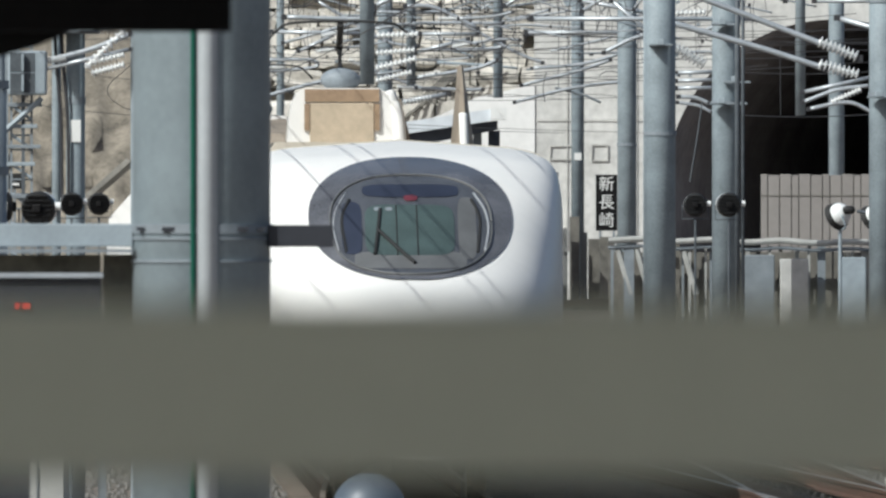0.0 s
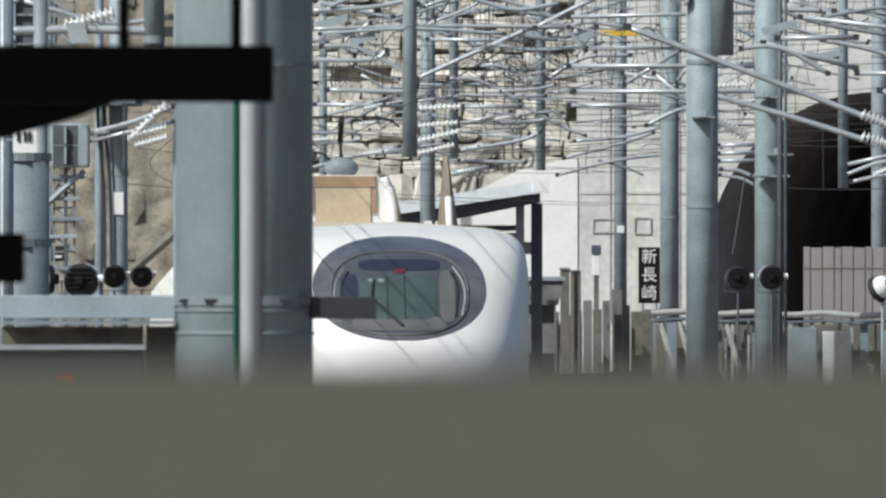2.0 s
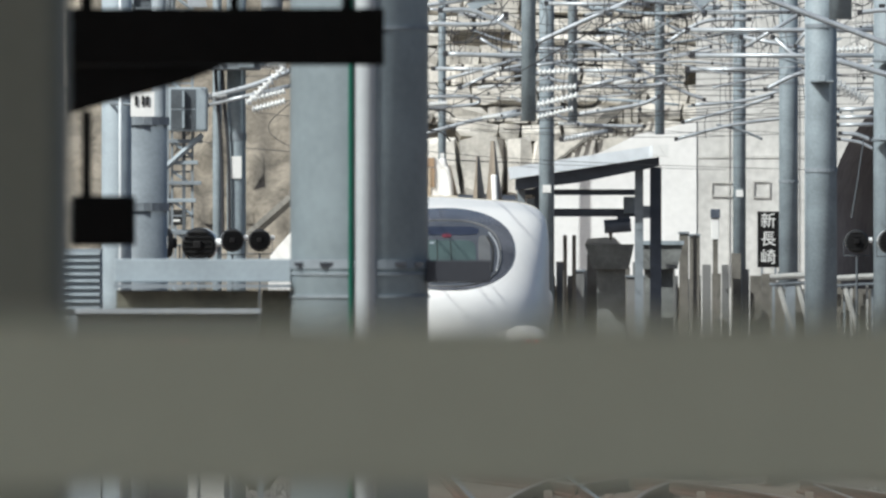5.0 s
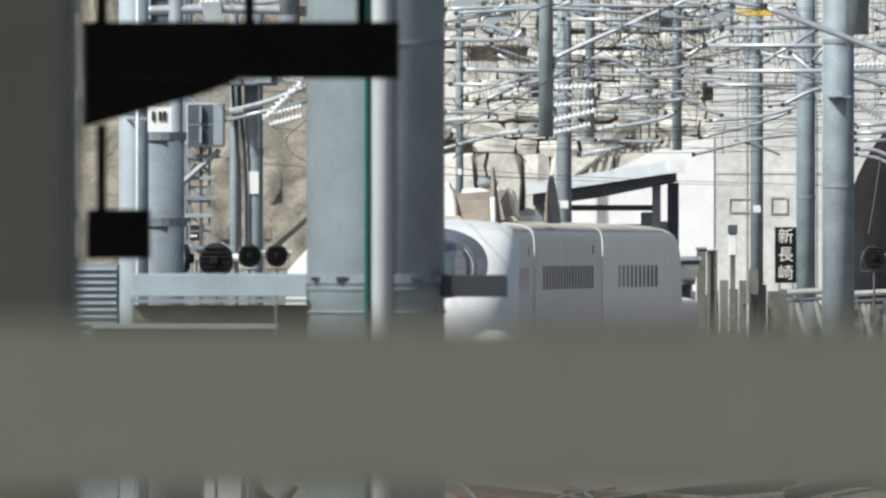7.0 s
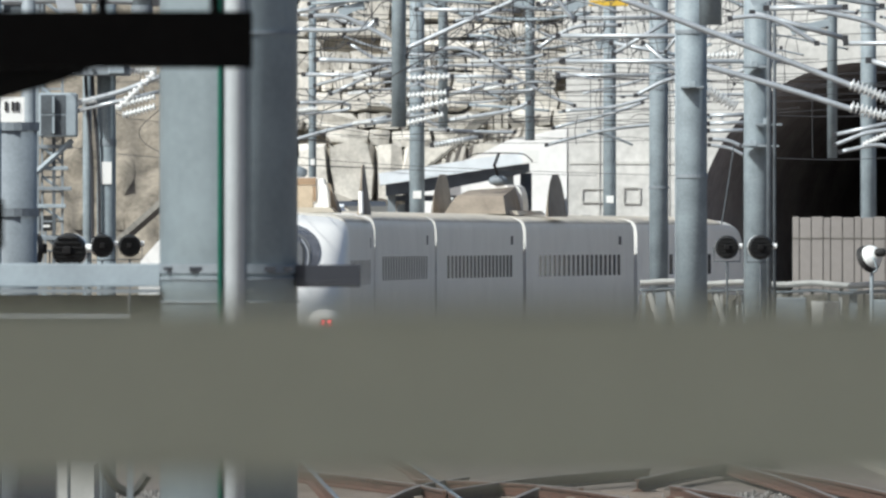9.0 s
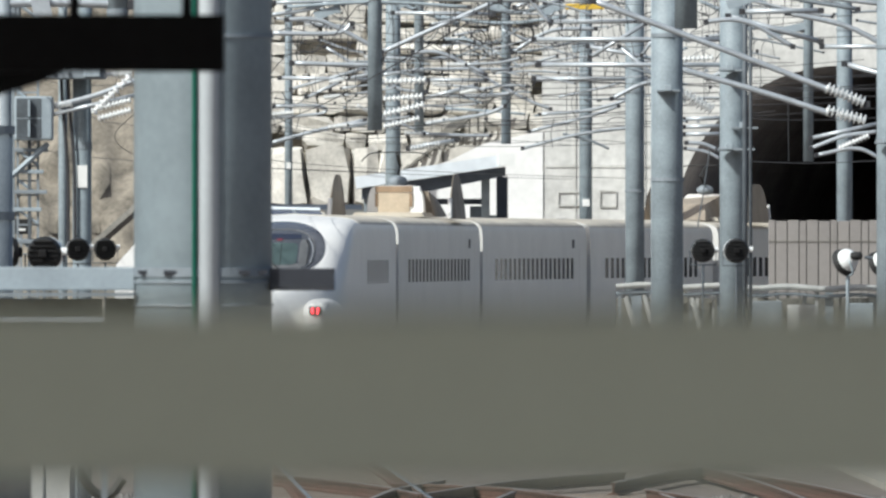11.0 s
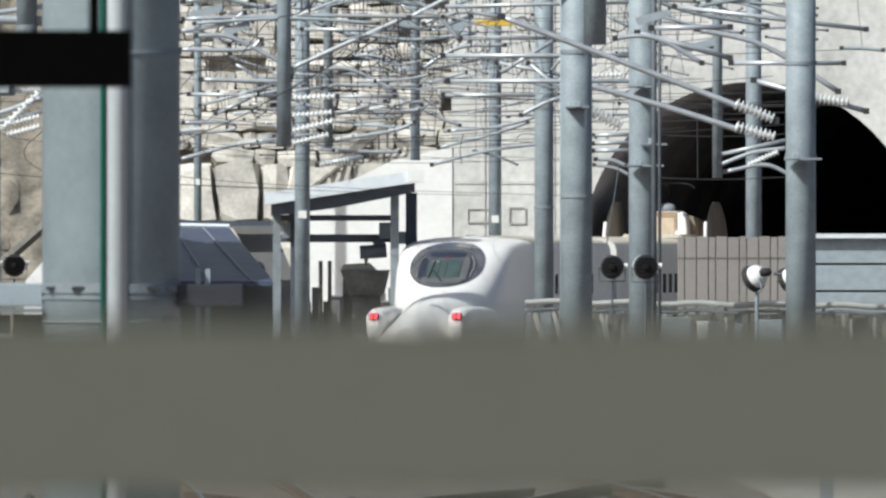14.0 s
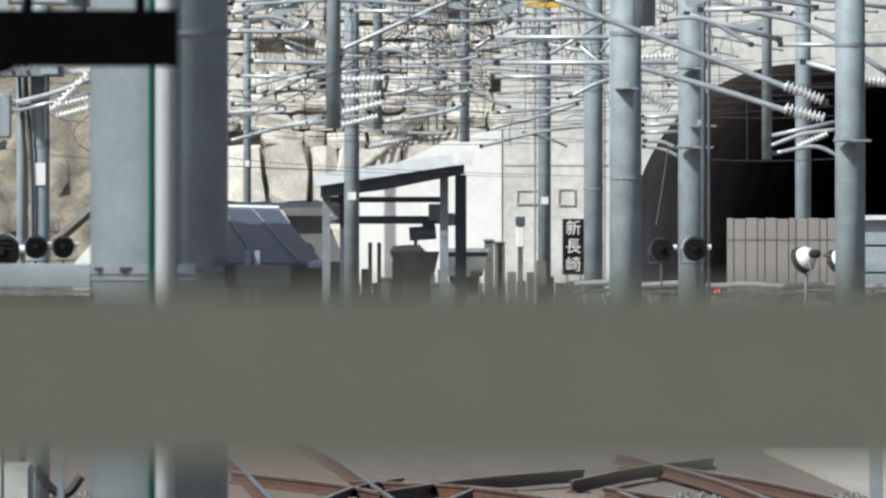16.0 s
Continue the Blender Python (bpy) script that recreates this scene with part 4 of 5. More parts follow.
def rail_fence():
    """Pale rail with pickets and clutter right of the track."""
    d = 292.0
    rnd = random.Random(21)
    t = thing("trackside_rail_fence", "weathered pale trackside fence with a tube rail", "fence")
    pts = [spot(x, 543 + 2 * math.sin(x * 0.05) + (x - 1300) * 0.012, d) for x in range(1296, 2200, 20)]
    part("rail", tube(bmesh.new(), pts, 0.06, 8), FENCE_L, t, "pale galvanised rail")
    part("lower_rail", tube(bmesh.new(), [p + Vector((0, 0.05, -0.14)) for p in pts], 0.04, 6), GALV_D, t)
    x = 1300
    while x < 2150:
        w = rnd.choice((4, 5, 7, 14, 18))
        y = 552 + rnd.uniform(0, 14)
        part("picket", to_ground(x, y, x + w, d + rnd.uniform(0.05, 0.4), 0.06), rnd.choice((POSTS_D, FENCE_L, GALV_D, FENCE_L, POSTS_D)), t)
        x += w + rnd.uniform(2, 16)
    for x in (1312, 1345, 1372, 1428):
        part("brace", tube(bmesh.new(), [spot(x, 556, d + 0.1), spot(x + 24, 640, d + 0.1)], 0.06, 6), FENCE_L, t, "pale slanting brace")
    part("skirting", to_ground(1296, 565, 2200, d + 0.6, 0.1), POSTS_D, t, "dark backing boards")
    for x0, y0, x1, m, lab in ((1535, 570, 1590, GALV_D, "grey trackside equipment box"), (1600, 577, 1650, CONCRETE, "white trackside equipment box"), (1706, 574, 1752, GALV, "pale trackside equipment box")):
        c = thing("equipment_box", lab, "cabinet")
        part("body", to_ground(x0, y0, x1, d - 0.5, 0.4, 0.02), m, c)


def floodlight(x, y, r, d, turn=0.0, post=True, name="floodlight"):
    """Round lamp: a drum with a domed dark back, a bright rim, a yoke and a stub."""
    t = thing(name, "round black trackside floodlight with a bright rim", "floodlight", "floodlights", at=spot(x, y, d), rz=turn)
    R = r * d / F
    part("housing", rod((0, 0, 0), (0, R * 0.5, 0), R * 0.86, R, 28), RUBBER, t, "black ribbed back")
    part("hood", rod((0, R * 0.5, 0), (0, R * 1.5, 0), R * 0.94, R * 0.99, 28), CERAMIC, t, "bright silver hood")
    part("front_glass", rod((0, R * 1.45, 0), (0, R * 1.52, 0), R * 0.92, seg=28), TGLASS, t)
    part("ballast_box", boxes(((0, -R * 0.2, 0), (R * 0.5, R * 0.4, R * 0.5)), bevel=R * 0.1), BLACK, t)
    for k in range(6):
        z = (k - 2.5) * R * 0.28
        w = math.sqrt(max(0.01, R * R - z * z)) * 1.8
        part("fin", boxes(((0, -0.012, z), (w, 0.03, R * 0.05))), BLACK, t)
    part("yoke", tube(bmesh.new(), [(-R * 1.1, R * 0.4, 0), (-R * 1.1, R * 0.4, -R * 1.2), (R * 1.1, R * 0.4, -R * 1.2), (R * 1.1, R * 0.4, 0)], R * 0.06), DARKSTEEL, t, "dark steel yoke")
    part("side_knob", rod((R * 0.98, R * 0.4, 0.02), (R * 1.3, R * 0.4, 0.02), R * 0.24, seg=10), CERAMIC, t)
    if post:
        part("stub", rod((0, R * 0.4, -R * 1.15), (0, R * 0.4, -spot(x, y, d).z - 0.36), R * 0.1, seg=10), DARKSTEEL, t)
    return t


shed()
portal_details()
far_fence()
screen()
rail_fence()
for x, y, r, d, turn in ((1450, 481, 21, 286, 0), (1510, 481, 22, 285, 4), 
                         (284, 487, 31, 132, -6), (345, 479, 21, 135, 3), (393, 479, 20, 136, 0)):
    floodlight(x, y, r, d, turn)


def side_floodlight(x, y, r, d):
    """Lamp seen from beside its back: white dome, black rim, black gear box and a knob."""
    t = thing("floodlight", "white domed floodlight with a black rim and gear box", "floodlight", "floodlights", at=spot(x, y, d))
    R = r * d / F
    axis = Vector((0.62, -0.62, 0.42)).normalized()
    turn = axis.to_track_quat("Z", "Y")
    bm = bmesh.new()
    bmesh.ops.create_uvsphere(bm, u_segments=32, v_segments=16, radius=1, matrix=Matrix.LocRotScale(axis * R * 0.05, turn, (R, R, R * 0.95)))
    bmesh.ops.bisect_plane(bm, geom=bm.verts[:] + bm.edges[:] + bm.faces[:], plane_co=(0, 0, 0), plane_no=axis, clear_inner=True)
    part("dome", bm, CERAMIC, t, "white dome", True)
    part("rim", rod(-axis * R * 0.45, axis * R * 0.02, R * 1.22, R * 1.1, 32), RUBBER, t, "black rim")
    part("glass", rod(-axis * R * 0.5, -axis * R * 0.44, R * 0.98, seg=28), TGLASS, t)
    part("gear_box", boxes(((R * 0.8, -R * 0.95, R * 0.42), (R * 1.05, R * 0.8, R * 0.7)), bevel=R * 0.28), RUBBER, t, "black gear box", True)
    part("knob", rod((R * 1.5, -R * 0.75, R * 0.3), (R * 2.2, -R * 0.75, R * 0.22), R * 0.14, seg=10), DARKSTEEL, t)
    part("yoke", tube(bmesh.new(), bend([(R * 0.2, -R * 1.05, 0), (R * 0.5, -R * 0.9, -R * 1.0), (R * 0.1, 0, -R * 1.3)]), R * 0.09), GALV, t, "", True)
    part("stub", rod((R * 0.1, 0, -R * 1.25), (R * 0.1, 0, -spot(x, y, d).z - 0.36), R * 0.16, seg=10), GALV, t)


for x, y, r, d in ((1704, 499, 21, 268), (1766, 502, 20, 283)):
    side_floodlight(x, y, r, d)


def white_lamp():
    """Lamp seen edge-on: bright white lens dome turned to the sun, black rim behind."""
    d = 132.0
    t = thing("floodlight", "white domed floodlight seen edge-on with a black rim", "floodlight", "floodlights", at=spot(226, 484, d))
    k = d / F
    bm = bmesh.new()
    bmesh.ops.create_uvsphere(bm, u_segments=28, v_segments=14, radius=1, matrix=Matrix.LocRotScale((0, 0, 0), None, (24 * k, 26 * k, 27 * k)))
    bmesh.ops.bisect_plane(bm, geom=bm.verts[:] + bm.edges[:] + bm.faces[:], plane_co=(0, 0, 0), plane_no=(1, 0.35, 0), clear_outer=True)
    part("dome", bm, CERAMIC, t, "white dome", True)
    part("rim", rod((-2 * k, 0, 0), (9 * k, 3 * k, 0), 29 * k, 24 * k, 28), RUBBER, t, "black rim")
    part("gear_box", boxes(((14 * k, 6 * k, 0), (14 * k, 16 * k, 18 * k)), bevel=3 * k), RUBBER, t)
    part("stub", rod((0, 0, -27 * k), (0, 0, -spot(226, 484, d).z - 0.36), 4 * k, seg=10), DARKSTEEL, t)


white_lamp()

# ---- left side of the mast ----
def yard(d):
    """Depth of the equipment that stands close together before the departing train."""
    return d if d < 140 or d > 240 else 140 + (d - 140) * 0.12


def y_spot(x, y, d):
    return spot(x, y, yard(d))


def y_slab(x0, y0, x1, y1, d, depth=0.1, bevel=0.0):
    return slab(x0, y0, x1, y1, yard(d), depth, bevel)


def y_to_ground(x0, y0, x1, d, depth=0.1, bevel=0.0):
    return to_ground(x0, y0, x1, yard(d), depth, bevel)


def y_mast(x, w, d, **more):
    return mast(x, w, yard(d), **more)


def left_yard():
    y_mast(140, 54, 120, bands=(222,), material=GALV, label="thick pale round steel mast")
    y_mast(174, 114, 126, bands=(268, 420), foot=None, top=262, material=GALV_D, name="cable_riser", label="grey steel cable riser cylinder")
    y_mast(214, 26, 150, material=GALV_D)
    for x, w in ((214, 10), (226, 12)):
        y_mast(x, w, 165, material=DARKSTEEL, name="cable_duct", label="dark grey vertical cable duct")
    y_mast(147, 7, 117, name="conduit", label="thin pale conduit beside the mast", material=PIPE_M)
    y_mast(415, 37, 150, foot=74, bands=(60, -30), name="drop_post", label="grey drop post with clamps above the masts")
    p = thing("cable_tray", "dark grey steel cable tray rising beside the mast", "cable tray")
    part("tray", y_slab(168, -230, 244, 200, 168, 0.1), DARKSTEEL, p)
    for k in range(16):
        part("rung", y_slab(168, -220 + 26 * k, 244, -216 + 26 * k, 167.6, 0.03), GALV_D, p)
    part("side_rail", y_slab(164, -230, 170, 200, 167.5, 0.06), GALV, p)
    q = thing("cable_drum_coil", "pale coil of spare cable hung on the tray", "coil")
    for r in (8, 13, 17, 21):
        part("loop", tube(bmesh.new(), [y_spot(238 + r * math.cos(a), -38 + r * math.sin(a), 160) for a in np.linspace(0, 2 * math.pi, 25)], 0.008, 5), GALV_L, q)
    part("hook", rod(y_spot(238, -60, 160), y_spot(238, -60, 168), 0.01, seg=6), GALV_D, q)
    m = thing("gusset_plate", "pale grey slanting plate on the cross tube", "plate")
    part("plate", flat([(257, 30), (292, 30), (300, 66), (268, 66)], yard(150) - 0.08, 0.05), GALV_L, m)
    y_mast(352, 34, 210, bands=(120, 296), tag=350)
    y_mast(318, 16, 214)
    t = thing("mast_number_plate", "white enamel plate with dark marks", "sign")
    part("plate", y_slab(165, 216, 207, 260, 118, 0.02), WHITE, t)
    part("strap", rod(y_spot(168, 238, 118.02), y_spot(130, 238, 119.9), 0.012, seg=8), GALV_D, t)
    for x in (172, 184, 192):
        part("mark", y_slab(x, 224, x + 5, 240, 117.985, 0.012), RUBBER, t)
    b = thing("transformer_box", "pale grey box with two framed openings on the mast", "box")
    part("case", y_slab(232, 208, 300, 286, 160.3, 0.5, 0.02), GALV, b)
    part("bracket", rod(y_spot(268, 246, 160.7), y_spot(273, 246, 162.05), 0.04, seg=8), GALV_D, b)
    for y in (214, 250):
        part("opening", y_slab(236, y - 2, 280, y + 32, 160.27, 0.06), DARKSTEEL, b, "dark opening")
        part("bar", y_slab(256, y, 260, y + 30, 159.8, 0.05), GALV, b)
    l = thing("lattice_ladder", "grey lattice ladder tower", "ladder")
    for x in (236, 272):
        part("stile", y_to_ground(x, -200, x + 4, 162, 0.05), GALV_D, l)
    for k in range(30):
        y = -190 + k * 26
        part("rung", y_slab(238, y, 274, y + 3, 162.01, 0.03), GALV_D, l)
        if k % 2:
            part("brace", tube(bmesh.new(), [y_spot(238, y, 161.9), y_spot(274, y + 26, 161.9)], 0.015, 5), GALV, l)
    part("back_plate", y_to_ground(209, -200, 233, 164.5, 0.1), GALV_D, l, "grey back plate")
    for k, (y, x1) in enumerate(((300, 292), (338, 284), (374, 290), (405, 280), (462, 292))):
        part("cross_plate", y_slab(231, y, x1, y + 7, 161.6, 0.06, 0.005), GALV if k % 2 else GALV_D, l)
    part("inner_stile", y_to_ground(256, 286, 262, 161.7, 0.05), DARKSTEEL, l)
    part("stay", tube(bmesh.new(), [y_spot(225, 352, 161.5), y_spot(292, 292, 161.5)], 0.03, 6), GALV, l, "pale slanting stay")
    for x in (322, 334):
        c = thing("hanging_cable", "dark hanging power cable", "cable")
        part("line", tube(bmesh.new(), bend([y_spot(x - 8, 80, 209), y_spot(x - 6, 200, 209), y_spot(x + 4, 330, 209), y_spot(x + 6, 480, 209)]), 0.017), WIRE, c)
    k = thing("small_signal", "small black signal box with a pale lens", "signal")
    part("case", y_slab(225, 425, 262, 452, 170, 0.3, 0.01), RUBBER, k)
    part("lens", y_slab(238, 442, 252, 446, 169.98, 0.03), WHITE, k)
    part("post", y_to_ground(242, 452, 246, 170.1, 0.05), GALV_D, k)
    x = thing("mast_crossbar", "grey-green steel crossbar clamped to the cable ducts", "crossbar")
    part("bar", y_slab(258, 160, 392, 177, 205, 0.8, 0.01), GALV_D, x)
    part("plate", y_slab(355, 140, 384, 174, 204.6, 0.08, 0.01), GALV, x)
    for q in (300, 326):
        part("bolt", y_slab(q, 165, q + 5, 171, 204.8, 0.03), DARKSTEEL, x)
    s = thing("concrete_ramp", "bright white concrete buttress", "buttress")
    part("body", flat([(396, 772), (412, 505), (470, 440), (520, 440), (520, 772)], 300, 1.0), WHITEWALL, s)
    part("strut", tube(bmesh.new(), [spot(370, 475, 298), spot(450, 405, 298)], 0.12, 6), POSTS_D, s, "dark slanting strut")
    v = thing("louvre_cabinet", "grey cabinet with horizontal louvres", "cabinet")
    part("body", y_to_ground(20, 494, 112, 100, 0.5), GALV_D, v)
    for q in range(9):
        part("louvre", y_slab(28, 500 + q * 12, 110, 505 + q * 12, 99.97, 0.06), GALV, v)
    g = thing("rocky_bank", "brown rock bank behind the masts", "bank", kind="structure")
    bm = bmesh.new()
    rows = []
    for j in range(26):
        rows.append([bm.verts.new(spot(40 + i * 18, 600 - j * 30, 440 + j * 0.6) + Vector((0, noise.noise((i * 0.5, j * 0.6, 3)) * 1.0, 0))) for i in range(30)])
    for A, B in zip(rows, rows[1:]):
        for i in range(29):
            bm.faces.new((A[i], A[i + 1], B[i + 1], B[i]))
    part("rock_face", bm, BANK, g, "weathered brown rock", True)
    w = thing("yard_hut", "pale block wall with a dark hose", "wall")
    part("wall", to_ground(180, 868, 330, 140, 3.0), FENCE_L, w)
    part("hose", tube(bmesh.new(), bend([spot(345, 868, 138), spot(370, 905, 138), spot(400, 915, 138), spot(425, 885, 138)]), 0.05), RUBBER, w)


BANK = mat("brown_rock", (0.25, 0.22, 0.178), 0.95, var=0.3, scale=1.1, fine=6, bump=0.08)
left_yard()

dome = thing("dwarf_signal", "blue-grey domed dwarf signal beside the track", "signal")
c = spot(870, 1022, 95)
bm = bmesh.new()
bmesh.ops.create_uvsphere(bm, u_segments=32, v_segments=16, radius=0.24, matrix=Matrix.Translation(c))
part("dome", bm, DOME, dome, "blue-grey dome", True)
part("stem", rod((c.x, c.y, -0.36), (c.x, c.y, c.z), 0.2, seg=24), GALV_D, dome)

def gravel():
    """Loose stones on the ballast near the turnouts."""
    rnd = np.random.RandomState(5)
    n = 15000
    c = np.column_stack((rnd.uniform(-4, 11, n), rnd.uniform(148, 200, n), np.full(n, -0.335)))
    base = np.array(((1, 0, 0), (-1, 0, 0), (0, 1, 0), (0, -1, 0), (0, 0, 1), (0, 0, -1)), float)
    tri = np.array(((0, 2, 4), (2, 1, 4), (1, 3, 4), (3, 0, 4), (2, 0, 5), (1, 2, 5), (3, 1, 5), (0, 3, 5)))
    size = rnd.uniform(0.02, 0.05, (n, 1, 1)) * rnd.uniform(0.6, 1.3, (n, 6, 1))
    v = (c[:, None, :] + base[None] * size).reshape(-1, 3)
    f = (tri[None] + 6 * np.arange(n)[:, None, None]).reshape(-1, 3)
    me = bpy.data.meshes.new("gravel")
    me.from_pydata(v.tolist(), [], f.tolist())
    me.materials.append(STONE)
    tagged(new("gravel", me), "loose grey-brown ballast stones", "gravel", kind="stuff")


STONE = mat("ballast_stone", (0.20, 0.19, 0.18), 0.9, var=0.3, scale=6, fine=30)
gravel()
for x, y in ((904, 932), (1174, 934), (1366, 934), (1012, 938)):
    t = thing("switch_block", "small beige switch rod block between the rails", "block", "switch blocks")
    part("body", to_ground(x - 8, y - 10, x + 8, 181, 0.25, 0.01), SLEEPER, t)

p = thing("kilometre_post", "short grey steel post on a pale footing beside the track", "post")
part("shaft", to_ground(1819, 640, 1843, 176, 0.14, 0.01), GALV_D, p)
part("footing", boxes(((spot(1831, 0, 176).x, 176.1, -0.32), (0.6, 0.5, 0.12)), bevel=0.01), CONCRETE, p, "pale concrete footing")
path = thing("concrete_walkway", "pale concrete walkway beside the tracks", "path", kind="structure")
part("slab", boxes(((15.2, 210, -0.31), (15, 60, 0.1))), GRIT, path)


# ---- overhead equipment ----
def insulator(t, a, b, r, n=9):
    """Ribbed white insulator from a to b."""
    a, b = Vector(a), Vector(b)
    d = (b - a).normalized()
    u = d.cross(Vector((0, 1, 0.02))).normalized()
    v = u.cross(d)
    bm, seg, rings = bmesh.new(), 12, []
    for k in range(n):
        for f, q in ((0.0, 0.45), (0.22, 0.5), (0.3, 1.0), (0.55, 0.95), (0.75, 0.5)):
            c = a.lerp(b, (k + f) / n)
            rings.append([bm.verts.new(c + (u * math.cos(2 * math.pi * i / seg) + v * math.sin(2 * math.pi * i / seg)) * r * q) for i in range(seg)])
    for A, B in zip(rings, rings[1:]):
        for i in range(seg):
            bm.faces.new((A[i], A[(i + 1) % seg], B[(i + 1) % seg], B[i]))
    bm.faces.new(rings[0][::-1]), bm.faces.new(rings[-1])
    bmesh.ops.recalc_face_normals(bm, faces=bm.faces)
    part("insulator", bm, CERAMIC, t, "ribbed white insulator")


def arm(pts, w, d, ins=None, slope=0.0, material=None, clamps=True):  # tube width w on the sighting grid
    """A cantilever tube; slope sets how its depth changes along the run."""
    t = thing("cantilever_arm", "galvanised overhead line cantilever tube", "cantilever", "overhead line cantilevers")
    x0 = pts[0][0]
    d = yard(d) if x0 < 460 else d
    q = [spot(x, y, d + slope * (x - x0)) for x, y in pts]
    line = bend(q, 6) if len(q) > 2 else q
    part("tube", tube(bmesh.new(), line, w * d / F / 1.7, 8), material or GALV_L, t, "", True)
    if ins:
        (xa, ya), (xb, yb), r = ins
        insulator(t, spot(xa, ya, d), spot(xb, yb, d), r * d / F)
    if clamps:
        for p in (q[0], q[-1]):
            part("clamp", boxes((p, (w * d / F * 1.3,) * 3), bevel=0.004), WIRE, t, "dark clamp")
    return t


ARMS = (
    ([(713, 72), (765, 72), (808, 89), (876, 126)], 7, 330), ([(683, 96), (799, 96), (829, 79)], 7, 330), ([(722, 149), (859, 152), (881, 143)], 7, 330),
    ([(881, 130), (980, 85), (1082, 40)], 7, 340), ([(936, 130), (988, 132), (1065, 169)], 6, 345), ([(962, 179), (1065, 179)], 6, 420), ([(954, 212), (1048, 188)], 6, 420),
    ([(683, 291), (760, 270), (851, 250)], 6, 440), ([(928, 300), (1014, 285)], 7, 430), ([(954, 257), (1060, 240), (1100, 225)], 6, 430), ([(748, 210), (808, 182)], 5, 430),
    ([(971, 207), (1091, 205), (1112, 194)], 6, 425), ([(690, 225), (770, 225), (775, 238), (684, 246)], 5, 430), ([(683, 64), (760, 52), (800, 30)], 6, 300),
    ([(1255, 38), (1399, 92), (1545, 147), (1740, 222)], 9, 255), ([(1391, 154), (1560, 202), (1680, 240)], 9, 270), ([(1150, 107), (1503, 107)], 7, 300), ([(1159, 152), (1554, 152)], 7, 290),
    ([(1180, 76), (1382, 74)], 7, 350), ([(1150, 177), (1356, 177)], 6, 360), ([(1455, 76), (1502, 72), (1545, 83), (1609, 120)], 7, 270), ([(1249, 139), (1348, 79)], 6, 330),
    ([(1288, 212), (1348, 184), (1399, 182)], 6, 350), ([(1459, 177), (1528, 143)], 6, 300), ([(1494, 66), (1659, 111)], 8, 280), ([(1519, 58), (1659, 56)], 8, 280),
    ([(1301, 119), (1391, 195)], 6, 330), ([(1341, 135), (1372, 93)], 5, 330), ([(1245, 119), (1382, 145)], 6, 340), ([(1112, 130), (1180, 92), (1260, 88)], 6, 400),
    ([(1115, 50), (1180, 30), (1250, 38)], 6, 400), ([(1142, 270), (1240, 245), (1300, 225)], 5, 440), ([(1160, 240), (1250, 232), (1330, 210)], 5, 440), ([(1130, 300), (1230, 275), (1330, 262)], 5, 440),
    ([(1415, 248), (1485, 246)], 6, 380), ([(1415, 262), (1485, 260)], 6, 380), ([(1415, 275), (1485, 274)], 6, 385), ([(1420, 290), (1450, 292), (1475, 302)], 6, 385), ([(1418, 300), (1455, 306), (1480, 318)], 5, 385),
    ([(1640, 300), (1700, 278), (1760, 270)], 6, 390), ([(1640, 282), (1760, 256)], 6, 390), ([(1650, 312), (1720, 300), (1765, 318)], 6, 390), ([(1600, 60), (1720, 90), (1850, 170)], 8, 300), ([(1660, 120), (1860, 120)], 7, 300),
    ([(1560, 20), (1900, 60)], 7, 300), ([(1700, 150), (1900, 205)], 8, 280),
    ([(690, 10), (820, 0), (930, -30)], 7, 300), ([(690, 42), (900, 36), (1150, 38)], 6, 320), ([(1000, -20), (1120, 20), (1180, 80)], 6, 330), ([(1090, 40), (1180, -5), (1270, -38)], 7, 330),
    ([(1330, -50), (1480, 0), (1620, 10)], 8, 280), ([(1150, 20), (1500, 12)], 6, 300), ([(840, 20), (990, -30)], 6, 350), ([(900, 60), (1080, 62)], 6, 380), ([(880, 170), (960, 160), (1110, 160)], 5, 400),
    ([(1010, 145), (1130, 210), (1180, 230)], 5, 420), ([(780, 120), (900, 190), (960, 200)], 5, 420), ([(700, 175), (860, 178)], 6, 420), ([(720, 195), (880, 150)], 5, 420),
    ([(305, 225), (380, 205), (450, 178)], 8, 205), ([(300, 240), (450, 205)], 6, 205), ([(150, 45), (300, 42), (440, 46)], 14, 150), ([(180, -10), (330, 30), (445, 20)], 8, 150), ([(100, 20), (230, -30), (360, -50)], 8, 150))
for k, (pts, w, d) in enumerate(ARMS):
    if k in (13, 46, 47, 50, 51):          # these hang from the lattice beam
        t = arm(pts, w, 330)
        part("hanger_wire", rod(spot(*pts[1], 330), spot(pts[1][0] + 6, -262, 330), 0.012, seg=6), WIRE, t, "dark hanger wire")
    else:
        arm(pts, w, d)
